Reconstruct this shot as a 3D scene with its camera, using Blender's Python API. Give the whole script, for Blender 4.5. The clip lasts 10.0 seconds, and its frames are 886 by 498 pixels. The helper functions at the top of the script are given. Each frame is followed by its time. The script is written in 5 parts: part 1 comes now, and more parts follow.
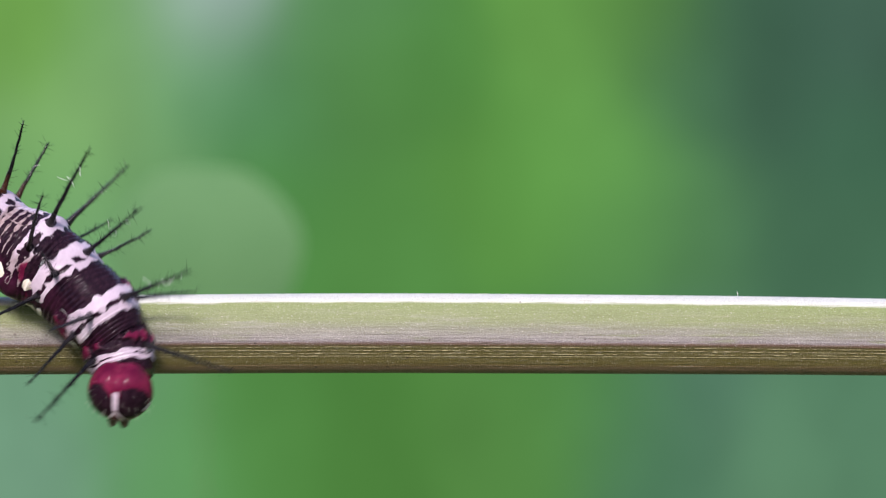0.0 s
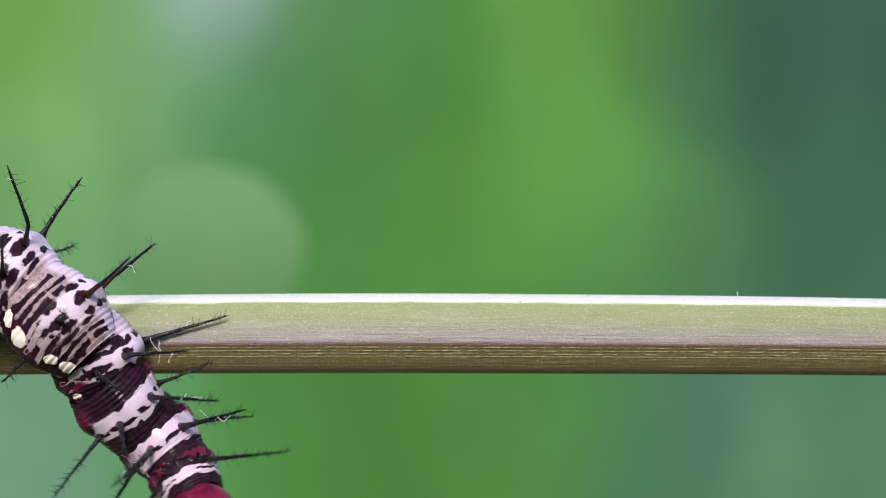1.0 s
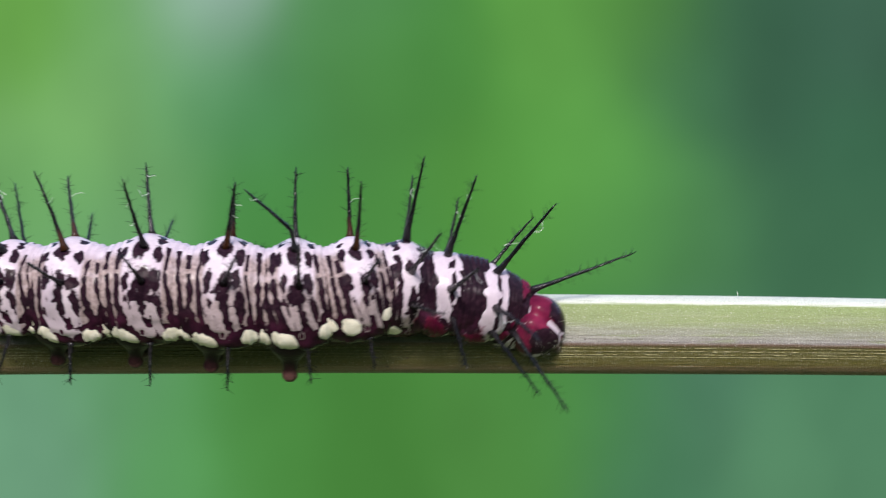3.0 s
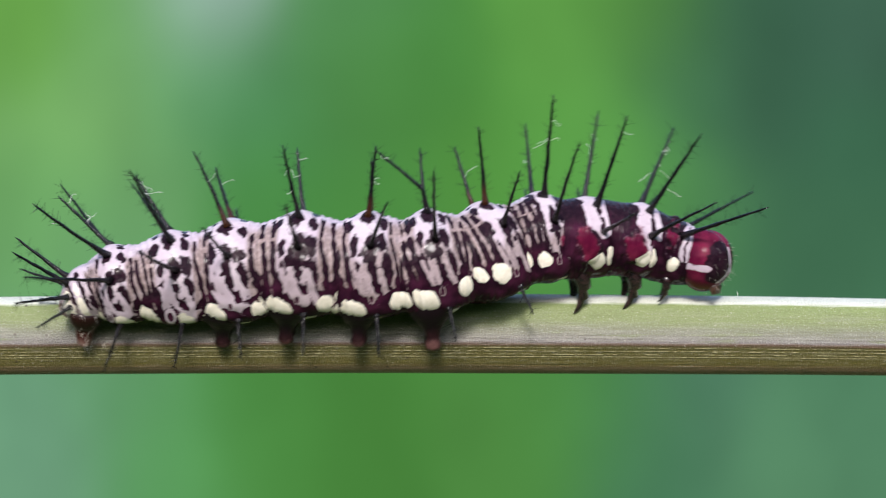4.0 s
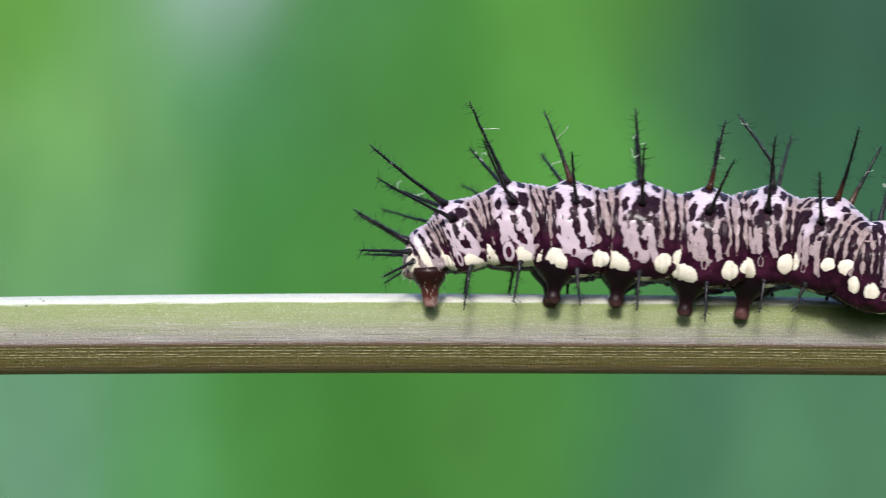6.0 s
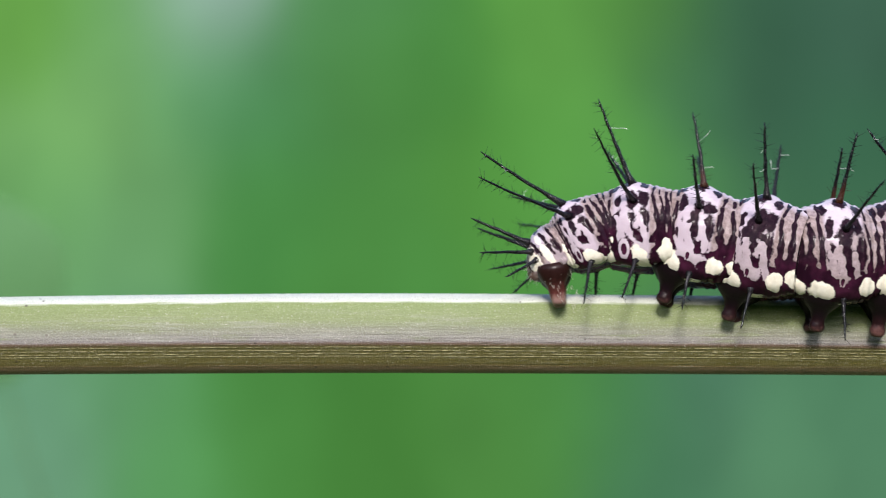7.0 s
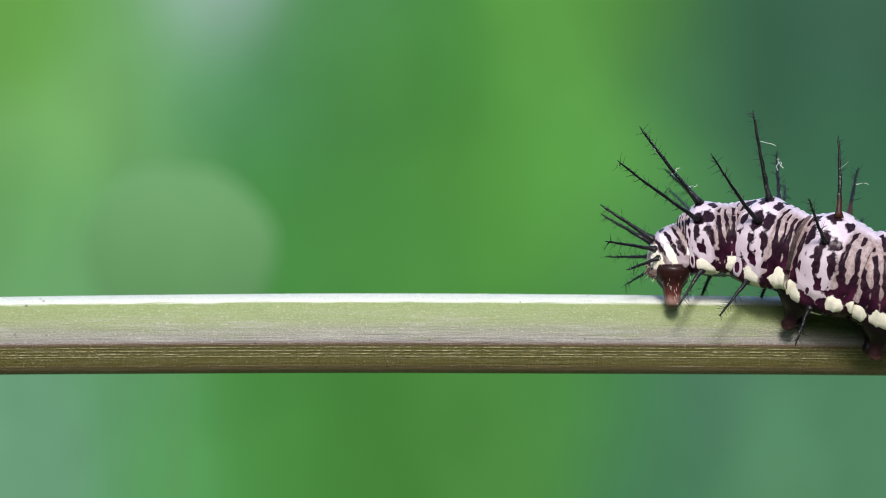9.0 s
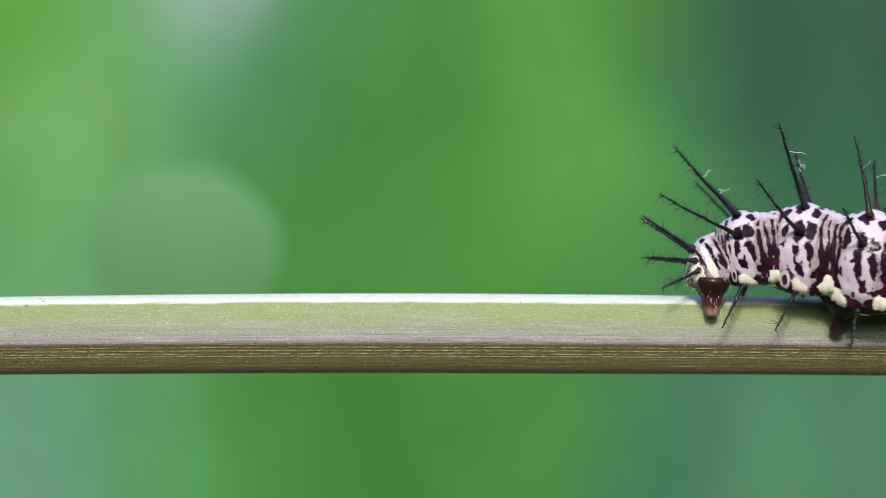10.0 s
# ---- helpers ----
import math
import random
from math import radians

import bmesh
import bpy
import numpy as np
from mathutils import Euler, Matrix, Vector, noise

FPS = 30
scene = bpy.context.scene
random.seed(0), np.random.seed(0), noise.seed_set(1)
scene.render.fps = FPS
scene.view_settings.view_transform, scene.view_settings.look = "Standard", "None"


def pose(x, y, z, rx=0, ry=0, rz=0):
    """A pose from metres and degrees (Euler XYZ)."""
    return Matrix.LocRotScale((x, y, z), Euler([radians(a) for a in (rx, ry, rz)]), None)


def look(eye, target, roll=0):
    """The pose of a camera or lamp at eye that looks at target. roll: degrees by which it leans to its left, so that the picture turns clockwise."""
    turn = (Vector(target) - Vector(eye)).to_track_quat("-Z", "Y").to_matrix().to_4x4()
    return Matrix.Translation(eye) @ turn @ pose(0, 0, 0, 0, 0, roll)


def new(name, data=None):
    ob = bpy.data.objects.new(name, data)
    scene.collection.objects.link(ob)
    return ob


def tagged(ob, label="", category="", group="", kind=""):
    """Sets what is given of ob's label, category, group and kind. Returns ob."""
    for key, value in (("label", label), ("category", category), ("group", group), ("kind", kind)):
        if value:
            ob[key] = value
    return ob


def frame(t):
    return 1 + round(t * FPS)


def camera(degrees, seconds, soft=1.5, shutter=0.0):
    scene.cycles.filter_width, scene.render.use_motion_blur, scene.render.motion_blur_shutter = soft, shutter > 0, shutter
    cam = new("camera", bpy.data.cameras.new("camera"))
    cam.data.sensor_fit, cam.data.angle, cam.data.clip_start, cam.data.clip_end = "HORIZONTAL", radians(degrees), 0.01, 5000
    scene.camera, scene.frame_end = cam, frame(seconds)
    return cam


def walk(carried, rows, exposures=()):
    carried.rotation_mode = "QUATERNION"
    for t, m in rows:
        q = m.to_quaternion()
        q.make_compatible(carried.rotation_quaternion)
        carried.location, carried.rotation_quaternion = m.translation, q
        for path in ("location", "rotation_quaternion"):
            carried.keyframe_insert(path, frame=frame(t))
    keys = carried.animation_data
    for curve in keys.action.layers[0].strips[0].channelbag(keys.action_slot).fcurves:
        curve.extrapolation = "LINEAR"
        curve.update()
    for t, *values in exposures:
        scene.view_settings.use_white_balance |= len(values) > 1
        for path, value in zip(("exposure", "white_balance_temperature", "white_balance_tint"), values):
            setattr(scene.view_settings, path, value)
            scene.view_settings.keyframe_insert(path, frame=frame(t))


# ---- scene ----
MM = 0.001          # all small lengths below are in millimetres
EYE = 0.6           # height of the lens over the ground
REACH = 0.0936      # from the lens to the middle of the stem

# ---- camera: a macro lens on a stand, held still ----
cam = camera(30.0, 10.0, soft=0.5, shutter=0.4)
cam.data.dof.use_dof = True
cam.data.dof.focus_distance = REACH - 4.6 * MM
cam.data.dof.aperture_fstop = 40.0
walk(cam, [(0.0, pose(0, -REACH, EYE, 90, 0, 0)), (10.0, pose(0, -REACH, EYE, 90, 0, 0))],
     exposures=[(0.0, 0.85, 6500, 26), (0.6, 0.85, 6500, 26), (1.0, 0.85, 6500, 23), (1.5, 0.85, 6500, 17), (2.0, 0.85, 6500, 13),
                (2.5, 0.85, 6500, 11), (4.5, 0.85, 6500, 12), (6.0, 0.85, 6500, 12), (8.0, 0.85, 6500, 10), (10.0, 0.85, 6500, 9)])

# ---- light: high sun a little behind the lens, open sky ----
SUN = Vector((-0.05, -0.83, 0.56)).normalized()
world = bpy.data.worlds.new("sky")
scene.world = world
world.use_nodes = True
wn = world.node_tree
sky = wn.nodes.new("ShaderNodeTexSky")
sky.sky_type = "NISHITA"
sky.sun_disc = False
sky.dust_density = 1.6
sky.sun_elevation = math.asin(SUN.z)
sky.sun_rotation = math.atan2(SUN.x, SUN.y)
wn.links.new(sky.outputs[0], wn.nodes["Background"].inputs[0])
wn.nodes["Background"].inputs[1].default_value = 0.15
lamp = bpy.data.lights.new("sun", "SUN")
lamp.energy, lamp.angle, lamp.color = 1.9, radians(11), (1.0, 0.97, 0.94)
new("sun", lamp).matrix_basis = look(SUN * 5, (0, 0, 0))


# ---- materials ----
def srgb(r, g, b):
    return tuple((c / 255 / 12.92 if c < 11 else ((c / 255 + 0.055) / 1.055) ** 2.4) for c in (r, g, b)) + (1.0,)


class Nodes:
    """A short way to write a node material."""

    def __init__(self, name, rough=0.5, coat=0.0, spec=0.5):
        self.mat = bpy.data.materials.new(name)
        self.mat.use_nodes = True
        self.tree = self.mat.node_tree
        self.bsdf = self.tree.nodes["Principled BSDF"]
        self.bsdf.inputs["Roughness"].default_value = rough
        self.bsdf.inputs["Coat Weight"].default_value = coat
        self.bsdf.inputs["Coat Roughness"].default_value = 0.07
        self.bsdf.inputs["Specular IOR Level"].default_value = spec
        self.coord = self.add("ShaderNodeTexCoord")

    def add(self, kind, operation="", interpolation_type="", data_type="", attribute_name=""):
        node = self.tree.nodes.new(kind)
        if operation:
            node.operation = operation
        if interpolation_type:
            node.interpolation_type = interpolation_type
        if data_type:
            node.data_type = data_type
        if attribute_name:
            node.attribute_name = attribute_name
        return node

    def link(self, a, b):
        self.tree.links.new(a, b)

    def put(self, socket, value):
        if hasattr(value, "is_linked"):
            self.link(value, socket)
        else:
            socket.default_value = value

    def noise(self, scale, detail=3.0, stretch=(1, 1, 1), rough=0.55):
        """Noise with features of the given size in millimetres."""
        m = self.add("ShaderNodeMapping")
        m.inputs["Scale"].default_value = [s / (scale * MM) for s in stretch]
        self.link(self.coord.outputs["Object"], m.inputs[0])
        n = self.add("ShaderNodeTexNoise")
        n.inputs["Scale"].default_value = 1.0
        n.inputs["Detail"].default_value = detail
        n.inputs["Roughness"].default_value = rough
        self.link(m.outputs[0], n.inputs["Vector"])
        return n.outputs[0]

    def math(self, op, a, b=0.0, c=0.0):
        n = self.add("ShaderNodeMath", operation=op)
        for s, v in zip(n.inputs, (a, b, c)):
            self.put(s, v)
        return n.outputs[0]

    def step(self, value, lo, hi):
        n = self.add("ShaderNodeMapRange", interpolation_type="SMOOTHSTEP")
        self.put(n.inputs[0], value)
        n.inputs[1].default_value, n.inputs[2].default_value = lo, hi
        return n.outputs[0]

    def mix(self, fac, a, b):
        n = self.add("ShaderNodeMix", data_type="RGBA")
        for s, v in zip((n.inputs[0], n.inputs[6], n.inputs[7]), (fac, a, b)):
            self.put(s, v if hasattr(v, "is_linked") or isinstance(v, float) else (tuple(v) + (1.0,))[:4])
        return n.outputs[2]

    def ramp(self, value, stops):
        n = self.add("ShaderNodeValToRGB")
        el = n.color_ramp.elements
        while len(el) < len(stops):
            el.new(0.5)
        for e, (p, c) in zip(el, stops):
            e.position, e.color = p, (tuple(c) + (1.0,))[:4]
        self.link(value, n.inputs[0])
        return n.outputs[0]

    def attribute(self, name):
        a = self.add("ShaderNodeAttribute", attribute_name=name)
        s = self.add("ShaderNodeSeparateColor")
        self.link(a.outputs["Color"], s.inputs[0])
        return s.outputs[0], s.outputs[1], s.outputs[2]

    def bump(self, height, distance, strength=1.0):
        b = self.add("ShaderNodeBump")
        b.inputs["Strength"].default_value = strength
        b.inputs["Distance"].default_value = distance * MM
        self.link(height, b.inputs["Height"])
        self.link(b.outputs[0], self.bsdf.inputs["Normal"])

    def colour(self, value):
        self.put(self.bsdf.inputs["Base Color"], value)
        return self.mat


def skin_material():
    """Caterpillar skin: lilac white, tan folds, near-black marks, cream warts, crimson patches."""
    n = Nodes("caterpillar_skin", 0.3, 0.0, 0.08)
    dark, cream, red = n.attribute("pattern")
    tan, belly, warm = n.attribute("tone")
    grain, blotch = n.noise(0.22, 4), n.noise(1.3, 3)
    edge = n.math("MULTIPLY_ADD", grain, 0.46, -0.23)
    pale = n.mix(n.step(blotch, 0.35, 0.7), (0.505, 0.412, 0.478), (0.61, 0.525, 0.58))
    pale = n.mix(n.math("MULTIPLY", n.step(grain, 0.45, 0.75), 0.35), pale, (0.40, 0.30, 0.36))
    tanned = n.mix(n.step(grain, 0.3, 0.7), (0.205, 0.148, 0.140), (0.370, 0.285, 0.280))
    base = n.mix(n.math("MULTIPLY", tan, n.math("MULTIPLY_ADD", n.step(blotch, 0.25, 0.6), 0.15, 0.85)), pale, tanned)
    black = n.mix(belly, n.mix(n.step(grain, 0.4, 0.8), (0.014, 0.006, 0.011), (0.038, 0.017, 0.026)),
                  n.mix(n.step(blotch, 0.35, 0.7), (0.015, 0.004, 0.010), (0.062, 0.013, 0.034)))
    base = n.mix(n.step(n.math("ADD", red, n.math("MULTIPLY", edge, 0.8)), 0.47, 0.68), base,
                 n.mix(n.step(blotch, 0.3, 0.7), (0.080, 0.005, 0.024), (0.19, 0.018, 0.052)))
    base = n.mix(n.step(n.math("ADD", dark, edge), 0.43, 0.60), base, black)
    base = n.mix(n.step(n.math("ADD", cream, n.math("MULTIPLY", edge, 0.5)), 0.47, 0.54), base,
                 n.mix(n.step(grain, 0.3, 0.75), (0.88, 0.82, 0.70), (0.78, 0.71, 0.58)))
    base = n.mix(warm, base, (0.16, 0.05, 0.03))
    n.bump(n.math("ADD", grain, n.math("MULTIPLY", n.noise(0.10, 2), 0.15)), 0.018, 0.6)
    n.put(n.bsdf.inputs["Roughness"], n.math("MULTIPLY_ADD", grain, 0.08, 0.06))
    return n.colour(base)


def plain_material(name, a, b, size, rough, coat=0.0, bump=0.0):
    n = Nodes(name, rough, coat)
    g = n.noise(size, 4)
    if bump:
        n.bump(g, bump, 0.6)
    return n.colour(n.mix(n.step(g, 0.3, 0.7), a, b))


def foot_material(name, stops):
    n = Nodes(name, 0.35, 0.12, 0.12)
    sep = n.add("ShaderNodeSeparateXYZ")
    n.link(n.coord.outputs["Object"], sep.inputs[0])
    down = n.math("MULTIPLY", sep.outputs[2], -1 / (3.1 * MM))
    g = n.noise(0.25, 3)
    v = n.math("ADD", down, n.math("MULTIPLY_ADD", g, 0.3, -0.15))
    n.bump(g, 0.05, 0.6)
    return n.colour(n.ramp(v, stops))


def spine_material(name, base):
    n = Nodes(name, 0.13, 0.0, 0.32)
    sep = n.add("ShaderNodeSeparateXYZ")
    n.link(n.coord.outputs["Object"], sep.inputs[0])
    up = n.math("MULTIPLY", sep.outputs[2], 1 / (1.4 * MM))
    g = n.noise(0.12, 3)
    n.bump(g, 0.07, 0.9)
    black = n.mix(n.step(g, 0.4, 0.8), (0.003, 0.003, 0.004), (0.014, 0.015, 0.016))
    return n.colour(n.mix(n.step(n.math("ADD", up, n.math("MULTIPLY_ADD", g, 0.4, -0.2)), 0.35, 1.0), base, black))


def stem_material():
    """Ribbed plant stalk: pale ridge, green face with a grey-mauve bloom and its sheen painted in, olive-brown
    underside.
    """
    n = Nodes("stalk_skin", 0.42, 0.12, 0.6)
    n.bsdf.inputs["Coat Roughness"].default_value = 0.42
    band, side, _ = n.attribute("band")
    streak = n.noise(0.13, 4, (0.06, 1, 1))
    fine = n.noise(0.10, 4, (0.6, 1, 1), 0.65)
    cloud = n.noise(5.0, 3, (0.35, 1, 1))
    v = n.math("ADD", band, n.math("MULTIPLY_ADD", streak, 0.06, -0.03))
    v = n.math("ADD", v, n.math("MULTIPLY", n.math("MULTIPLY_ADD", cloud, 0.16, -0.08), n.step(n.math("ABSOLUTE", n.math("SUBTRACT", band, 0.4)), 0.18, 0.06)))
    # the grey-mauve middle stops hold the waxy face's sheen as colour
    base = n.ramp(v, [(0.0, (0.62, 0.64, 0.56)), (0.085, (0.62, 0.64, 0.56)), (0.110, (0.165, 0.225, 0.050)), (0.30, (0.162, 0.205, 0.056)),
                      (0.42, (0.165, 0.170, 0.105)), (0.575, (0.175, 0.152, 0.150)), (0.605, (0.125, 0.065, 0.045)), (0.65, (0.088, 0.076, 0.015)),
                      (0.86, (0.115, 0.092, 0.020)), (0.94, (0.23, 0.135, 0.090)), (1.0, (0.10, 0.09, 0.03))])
    base = n.mix(n.math("MULTIPLY", n.step(streak, 0.55, 0.78), 0.28), base, (0.42, 0.40, 0.28))
    base = n.mix(n.math("MULTIPLY", n.step(streak, 0.42, 0.22), 0.35), base, (0.13, 0.12, 0.04))
    brush = n.noise(0.45, 5, (0.10, 1, 1), 0.65)
    face = n.math("MULTIPLY", n.step(band, 0.11, 0.15), n.step(band, 0.60, 0.55))
    base = n.mix(n.math("MULTIPLY", n.math("MULTIPLY", n.step(brush, 0.50, 0.66), 0.5), n.math("MULTIPLY", face, n.step(band, 0.12, 0.45))), base, (0.27, 0.265, 0.225))
    base = n.mix(n.math("MULTIPLY", n.math("MULTIPLY", n.step(brush, 0.46, 0.32), 0.45), face), base, (0.125, 0.170, 0.030))
    salt = n.noise(0.055, 2, (0.7, 1, 1), 0.7)
    base = n.mix(n.math("MULTIPLY", n.step(salt, 0.52, 0.30), 0.45), base, (0.085, 0.095, 0.022))
    base = n.mix(n.math("MULTIPLY", n.step(salt, 0.54, 0.72), 0.28), base, (0.52, 0.52, 0.40))
    # white flecks: sunlit sheen of the waxy skin, painted into the colour
    wax_sheen = n.math("MULTIPLY", n.step(fine, 0.58, 0.74), 0.4)
    base = n.mix(wax_sheen, base, (0.72, 0.68, 0.62))
    speck = n.add("ShaderNodeTexVoronoi")
    m = n.add("ShaderNodeMapping")
    m.inputs["Scale"].default_value = (1 / (0.95 * MM), 1 / (0.8 * MM), 1 / (0.8 * MM))
    n.link(n.coord.outputs["Object"], m.inputs[0])
    n.link(m.outputs[0], speck.inputs["Vector"])
    speck.inputs["Scale"].default_value = 1.0
    dots = n.math("MULTIPLY", n.step(speck.outputs["Distance"], 0.10, 0.07), n.step(cloud, 0.40, 0.52))
    base = n.mix(n.math("MULTIPLY", dots, 0.85), base, (0.05, 0.03, 0.02))
    n.bump(n.math("ADD", streak, n.math("MULTIPLY", n.math("ADD", fine, salt), 0.7)), 0.06, 0.8)
    n.put(n.bsdf.inputs["Roughness"], n.math("MULTIPLY_ADD", fine, 0.35, 0.28))
    return n.colour(base)


SKIN = skin_material()
SPINE = spine_material("spine_black", (0.012, 0.010, 0.012))
SPINE_ORANGE = spine_material("spine_orange_foot", (0.040, 0.013, 0.006))
CLAW = plain_material("claw_black", (0.008, 0.006, 0.008), (0.04, 0.02, 0.02), 0.2, 0.2, 0.1, 0.03)
FOOT = foot_material("proleg_skin", [(0.0, (0.009, 0.004, 0.007)), (0.55, (0.007, 0.003, 0.005)), (0.76, (0.016, 0.006, 0.007)), (0.92, (0.11, 0.050, 0.046))])
HIND_FOOT = foot_material("hind_proleg_skin", [(0.0, (0.022, 0.008, 0.007)), (0.25, (0.018, 0.006, 0.005)), (0.34, (0.034, 0.010, 0.009)), (0.50, (0.085, 0.024, 0.020)), (0.64, (0.26, 0.15, 0.13))])
SILK = plain_material("silk", (0.75, 0.75, 0.72), (0.6, 0.62, 0.6), 0.1, 0.5)
HAIR = plain_material("hair_white", (0.7, 0.66, 0.58), (0.5, 0.45, 0.38), 0.1, 0.45)
MOUTH = plain_material("mouth_brown", (0.03, 0.010, 0.008), (0.09, 0.045, 0.03), 0.25, 0.4, 0.2, 0.05)
STALK = stem_material()
RIB = plain_material("stalk_rib", (0.12, 0.105, 0.03), (0.27, 0.25, 0.12), 0.3, 0.5, 0.0, 0.03)
LEAVES = plain_material("hedge_leaves", (0.035, 0.085, 0.02), (0.09, 0.16, 0.05), 45.0, 0.8, 0.0, 20.0)
PALE_LEAF = plain_material("pale_leaf", (0.26, 0.52, 0.34), (0.34, 0.60, 0.43), 12.0, 0.45, 0.0, 1.0)
GLINT_DISC = plain_material("glint_disc", (0.059, 0.168, 0.053), (0.066, 0.179, 0.058), 60.0, 0.8, 0.0, 1.0)
GRASS = plain_material("grass_ground", (0.07, 0.11, 0.03), (0.14, 0.18, 0.06), 60.0, 0.9)


# ---- mesh helpers ----
def mesh(name, verts, faces, material, smooth=True):
    me = bpy.data.meshes.new(name)
    me.from_pydata([tuple(v) for v in verts], [], faces)
    me.materials.append(material)
    if smooth:
        me.polygons.foreach_set("use_smooth", [True] * len(me.polygons))
    me.update()
    return me


def part(name, me, parent, label=""):
    ob = new(name, me)
    ob.parent = parent
    return tagged(ob, label)


def tube_faces(rows, cols, start=0):
    return [(start + i * cols + j, start + i * cols + (j + 1) % cols, start + (i + 1) * cols + (j + 1) % cols, start + (i + 1) * cols + j)
            for i in range(rows - 1) for j in range(cols)]


def rod(points, radii, sides=8, verts=None, faces=None):
    """A round rod along points, closed at both ends, added to verts and faces."""
    verts = [] if verts is None else verts
    faces = [] if faces is None else faces
    start = len(verts)
    pts = [Vector(p) for p in points]
    for i, p in enumerate(pts):
        way = (pts[min(i + 1, len(pts) - 1)] - pts[max(i - 1, 0)]).normalized()
        a = way.cross(Vector((0.31, 0.95, 0.05))).normalized()
        b = way.cross(a)
        for j in range(sides):
            w = 2 * math.pi * j / sides
            verts.append(p + (a * math.cos(w) + b * math.sin(w)) * radii[i])
    faces += tube_faces(len(pts), sides, start)
    faces.append(tuple(start + j for j in reversed(range(sides))))
    faces.append(tuple(start + (len(pts) - 1) * sides + j for j in range(sides)))
    return verts, faces


def paint(me, name, rgb):
    at = me.attributes.new(name, "FLOAT_COLOR", "POINT")
    full = np.ones((len(me.vertices), 4), dtype=np.float32)
    full[:, :3] = rgb
    at.data.foreach_set("color", full.ravel())


# ---- setting: ground and the blurred garden behind ----
def build_setting():
    n = 24
    g = np.linspace(-1, 1, n)
    verts = [(40 * a * abs(a), 40 * b * abs(b), 0.012 * noise.noise((a * 9, b * 9, 0))) for b in g for a in g]
    faces = [(i * n + j, i * n + j + 1, (i + 1) * n + j + 1, (i + 1) * n + j) for i in range(n - 1) for j in range(n - 1)]
    tagged(new("ground", mesh("ground", verts, faces, GRASS)), "green grassy garden ground under the stalk", "ground", kind="structure")

    # soft masses of green: across, up (share of the view), then colour
    masses = [(-1.0, 1.0, 104, 164, 74), (-0.82, 0.78, 120, 176, 108), (-0.57, 1.05, 156, 186, 174), (-0.60, 0.72, 98, 160, 106), (-0.78, 0.97, 110, 170, 100), (-0.42, 0.62, 78, 140, 88),
              (-0.2, 0.65, 78, 138, 70), (-0.22, 0.95, 84, 142, 86), (-0.05, 0.75, 74, 138, 64), (0.28, 0.87, 98, 164, 75), (0.34, 0.45, 95, 163, 76),
              (0.15, 0.3, 86, 152, 68), (0.47, 0.95, 80, 134, 64), (0.57, 0.7, 70, 120, 82), (0.8, 0.65, 61, 101, 78),
              (1.0, 1.0, 66, 104, 84), (0.86, 0.92, 58, 98, 76), (0.7, 0.92, 62, 104, 78), (0.86, 0.1, 62, 106, 77), (0.46, 0.15, 86, 150, 76), (0.62, 0.1, 76, 128, 84), (0.97, 0.0, 66, 112, 82), (0.98, 0.5, 60, 105, 78),
              (-0.17, 0.05, 78, 142, 68), (-0.4, 0.2, 75, 141, 72), (-0.88, 0.5, 122, 178, 104), (-0.88, 0.05, 112, 168, 112),
              (-0.72, 0.3, 106, 162, 103), (-0.97, 0.2, 106, 164, 96), (-0.95, -0.75, 108, 158, 124), (-0.8, -0.6, 100, 157, 108),
              (-0.68, -0.78, 90, 156, 92), (-0.42, -0.7, 76, 140, 67), (-0.18, -0.78, 70, 130, 58), (0.15, -0.75, 79, 139, 66),
              (0.28, -0.62, 80, 145, 69), (0.42, -0.65, 76, 136, 82), (0.5, -0.8, 70, 120, 88), (0.6, -0.6, 78, 122, 98),
              (0.8, -0.8, 90, 142, 104), (0.96, -0.65, 82, 132, 98)]
    far = 2.0
    half_w = (far + REACH) * math.tan(radians(15.0))
    half_h = half_w * 882 / 1568
    cols, rws = 220, 130
    verts, tint = [], []
    pts = np.array([(m[0] * 16 / 9, m[1]) for m in masses])
    hues = np.array([srgb(*m[2:])[:3] for m in masses])
    for i in range(rws):
        for j in range(cols):
            a, b = -1.6 + 3.2 * j / (cols - 1), -1.93 + 3.83 * i / (rws - 1)
            verts.append((a * half_w, far + 0.25 * a * a, EYE + b * half_h))
            q = np.array((max(-1.05, min(1.05, a)) * 16 / 9, max(-1.05, min(1.05, b))))
            w = np.exp(-((pts - q) ** 2).sum(1) / (2 * 0.19 ** 2)) + 1e-9
            c = (hues * w[:, None]).sum(0) / w.sum()
            c = c * (1 + 0.10 * noise.noise((a * 4.5, b * 1.6, 2)) + 0.05 * noise.noise((a * 11, b * 5, 8)))
            tint.append(c)
    faces = [(i * cols + j, i * cols + j + 1, (i + 1) * cols + j + 1, (i + 1) * cols + j) for i in range(rws - 1) for j in range(cols - 1)]
    n = Nodes("garden_distance", 1.0)
    a = n.add("ShaderNodeAttribute", attribute_name="tint")
    n.link(a.outputs["Color"], n.bsdf.inputs["Emission Color"])
    n.bsdf.inputs["Emission Strength"].default_value = 0.535
    n.bsdf.inputs["Specular IOR Level"].default_value = 0.0
    n.colour((0, 0, 0, 1))
    me = mesh("backdrop", verts, faces, n.mat)
    paint(me, "tint", np.array(tint))
    tagged(new("backdrop", me), "far green garden foliage, completely out of focus", "backdrop", kind="structure")

    # unseen hedge added round the sides and behind, to hold back low sky light
    hedge_cols, hedge_rows = 90, 14
    verts = []
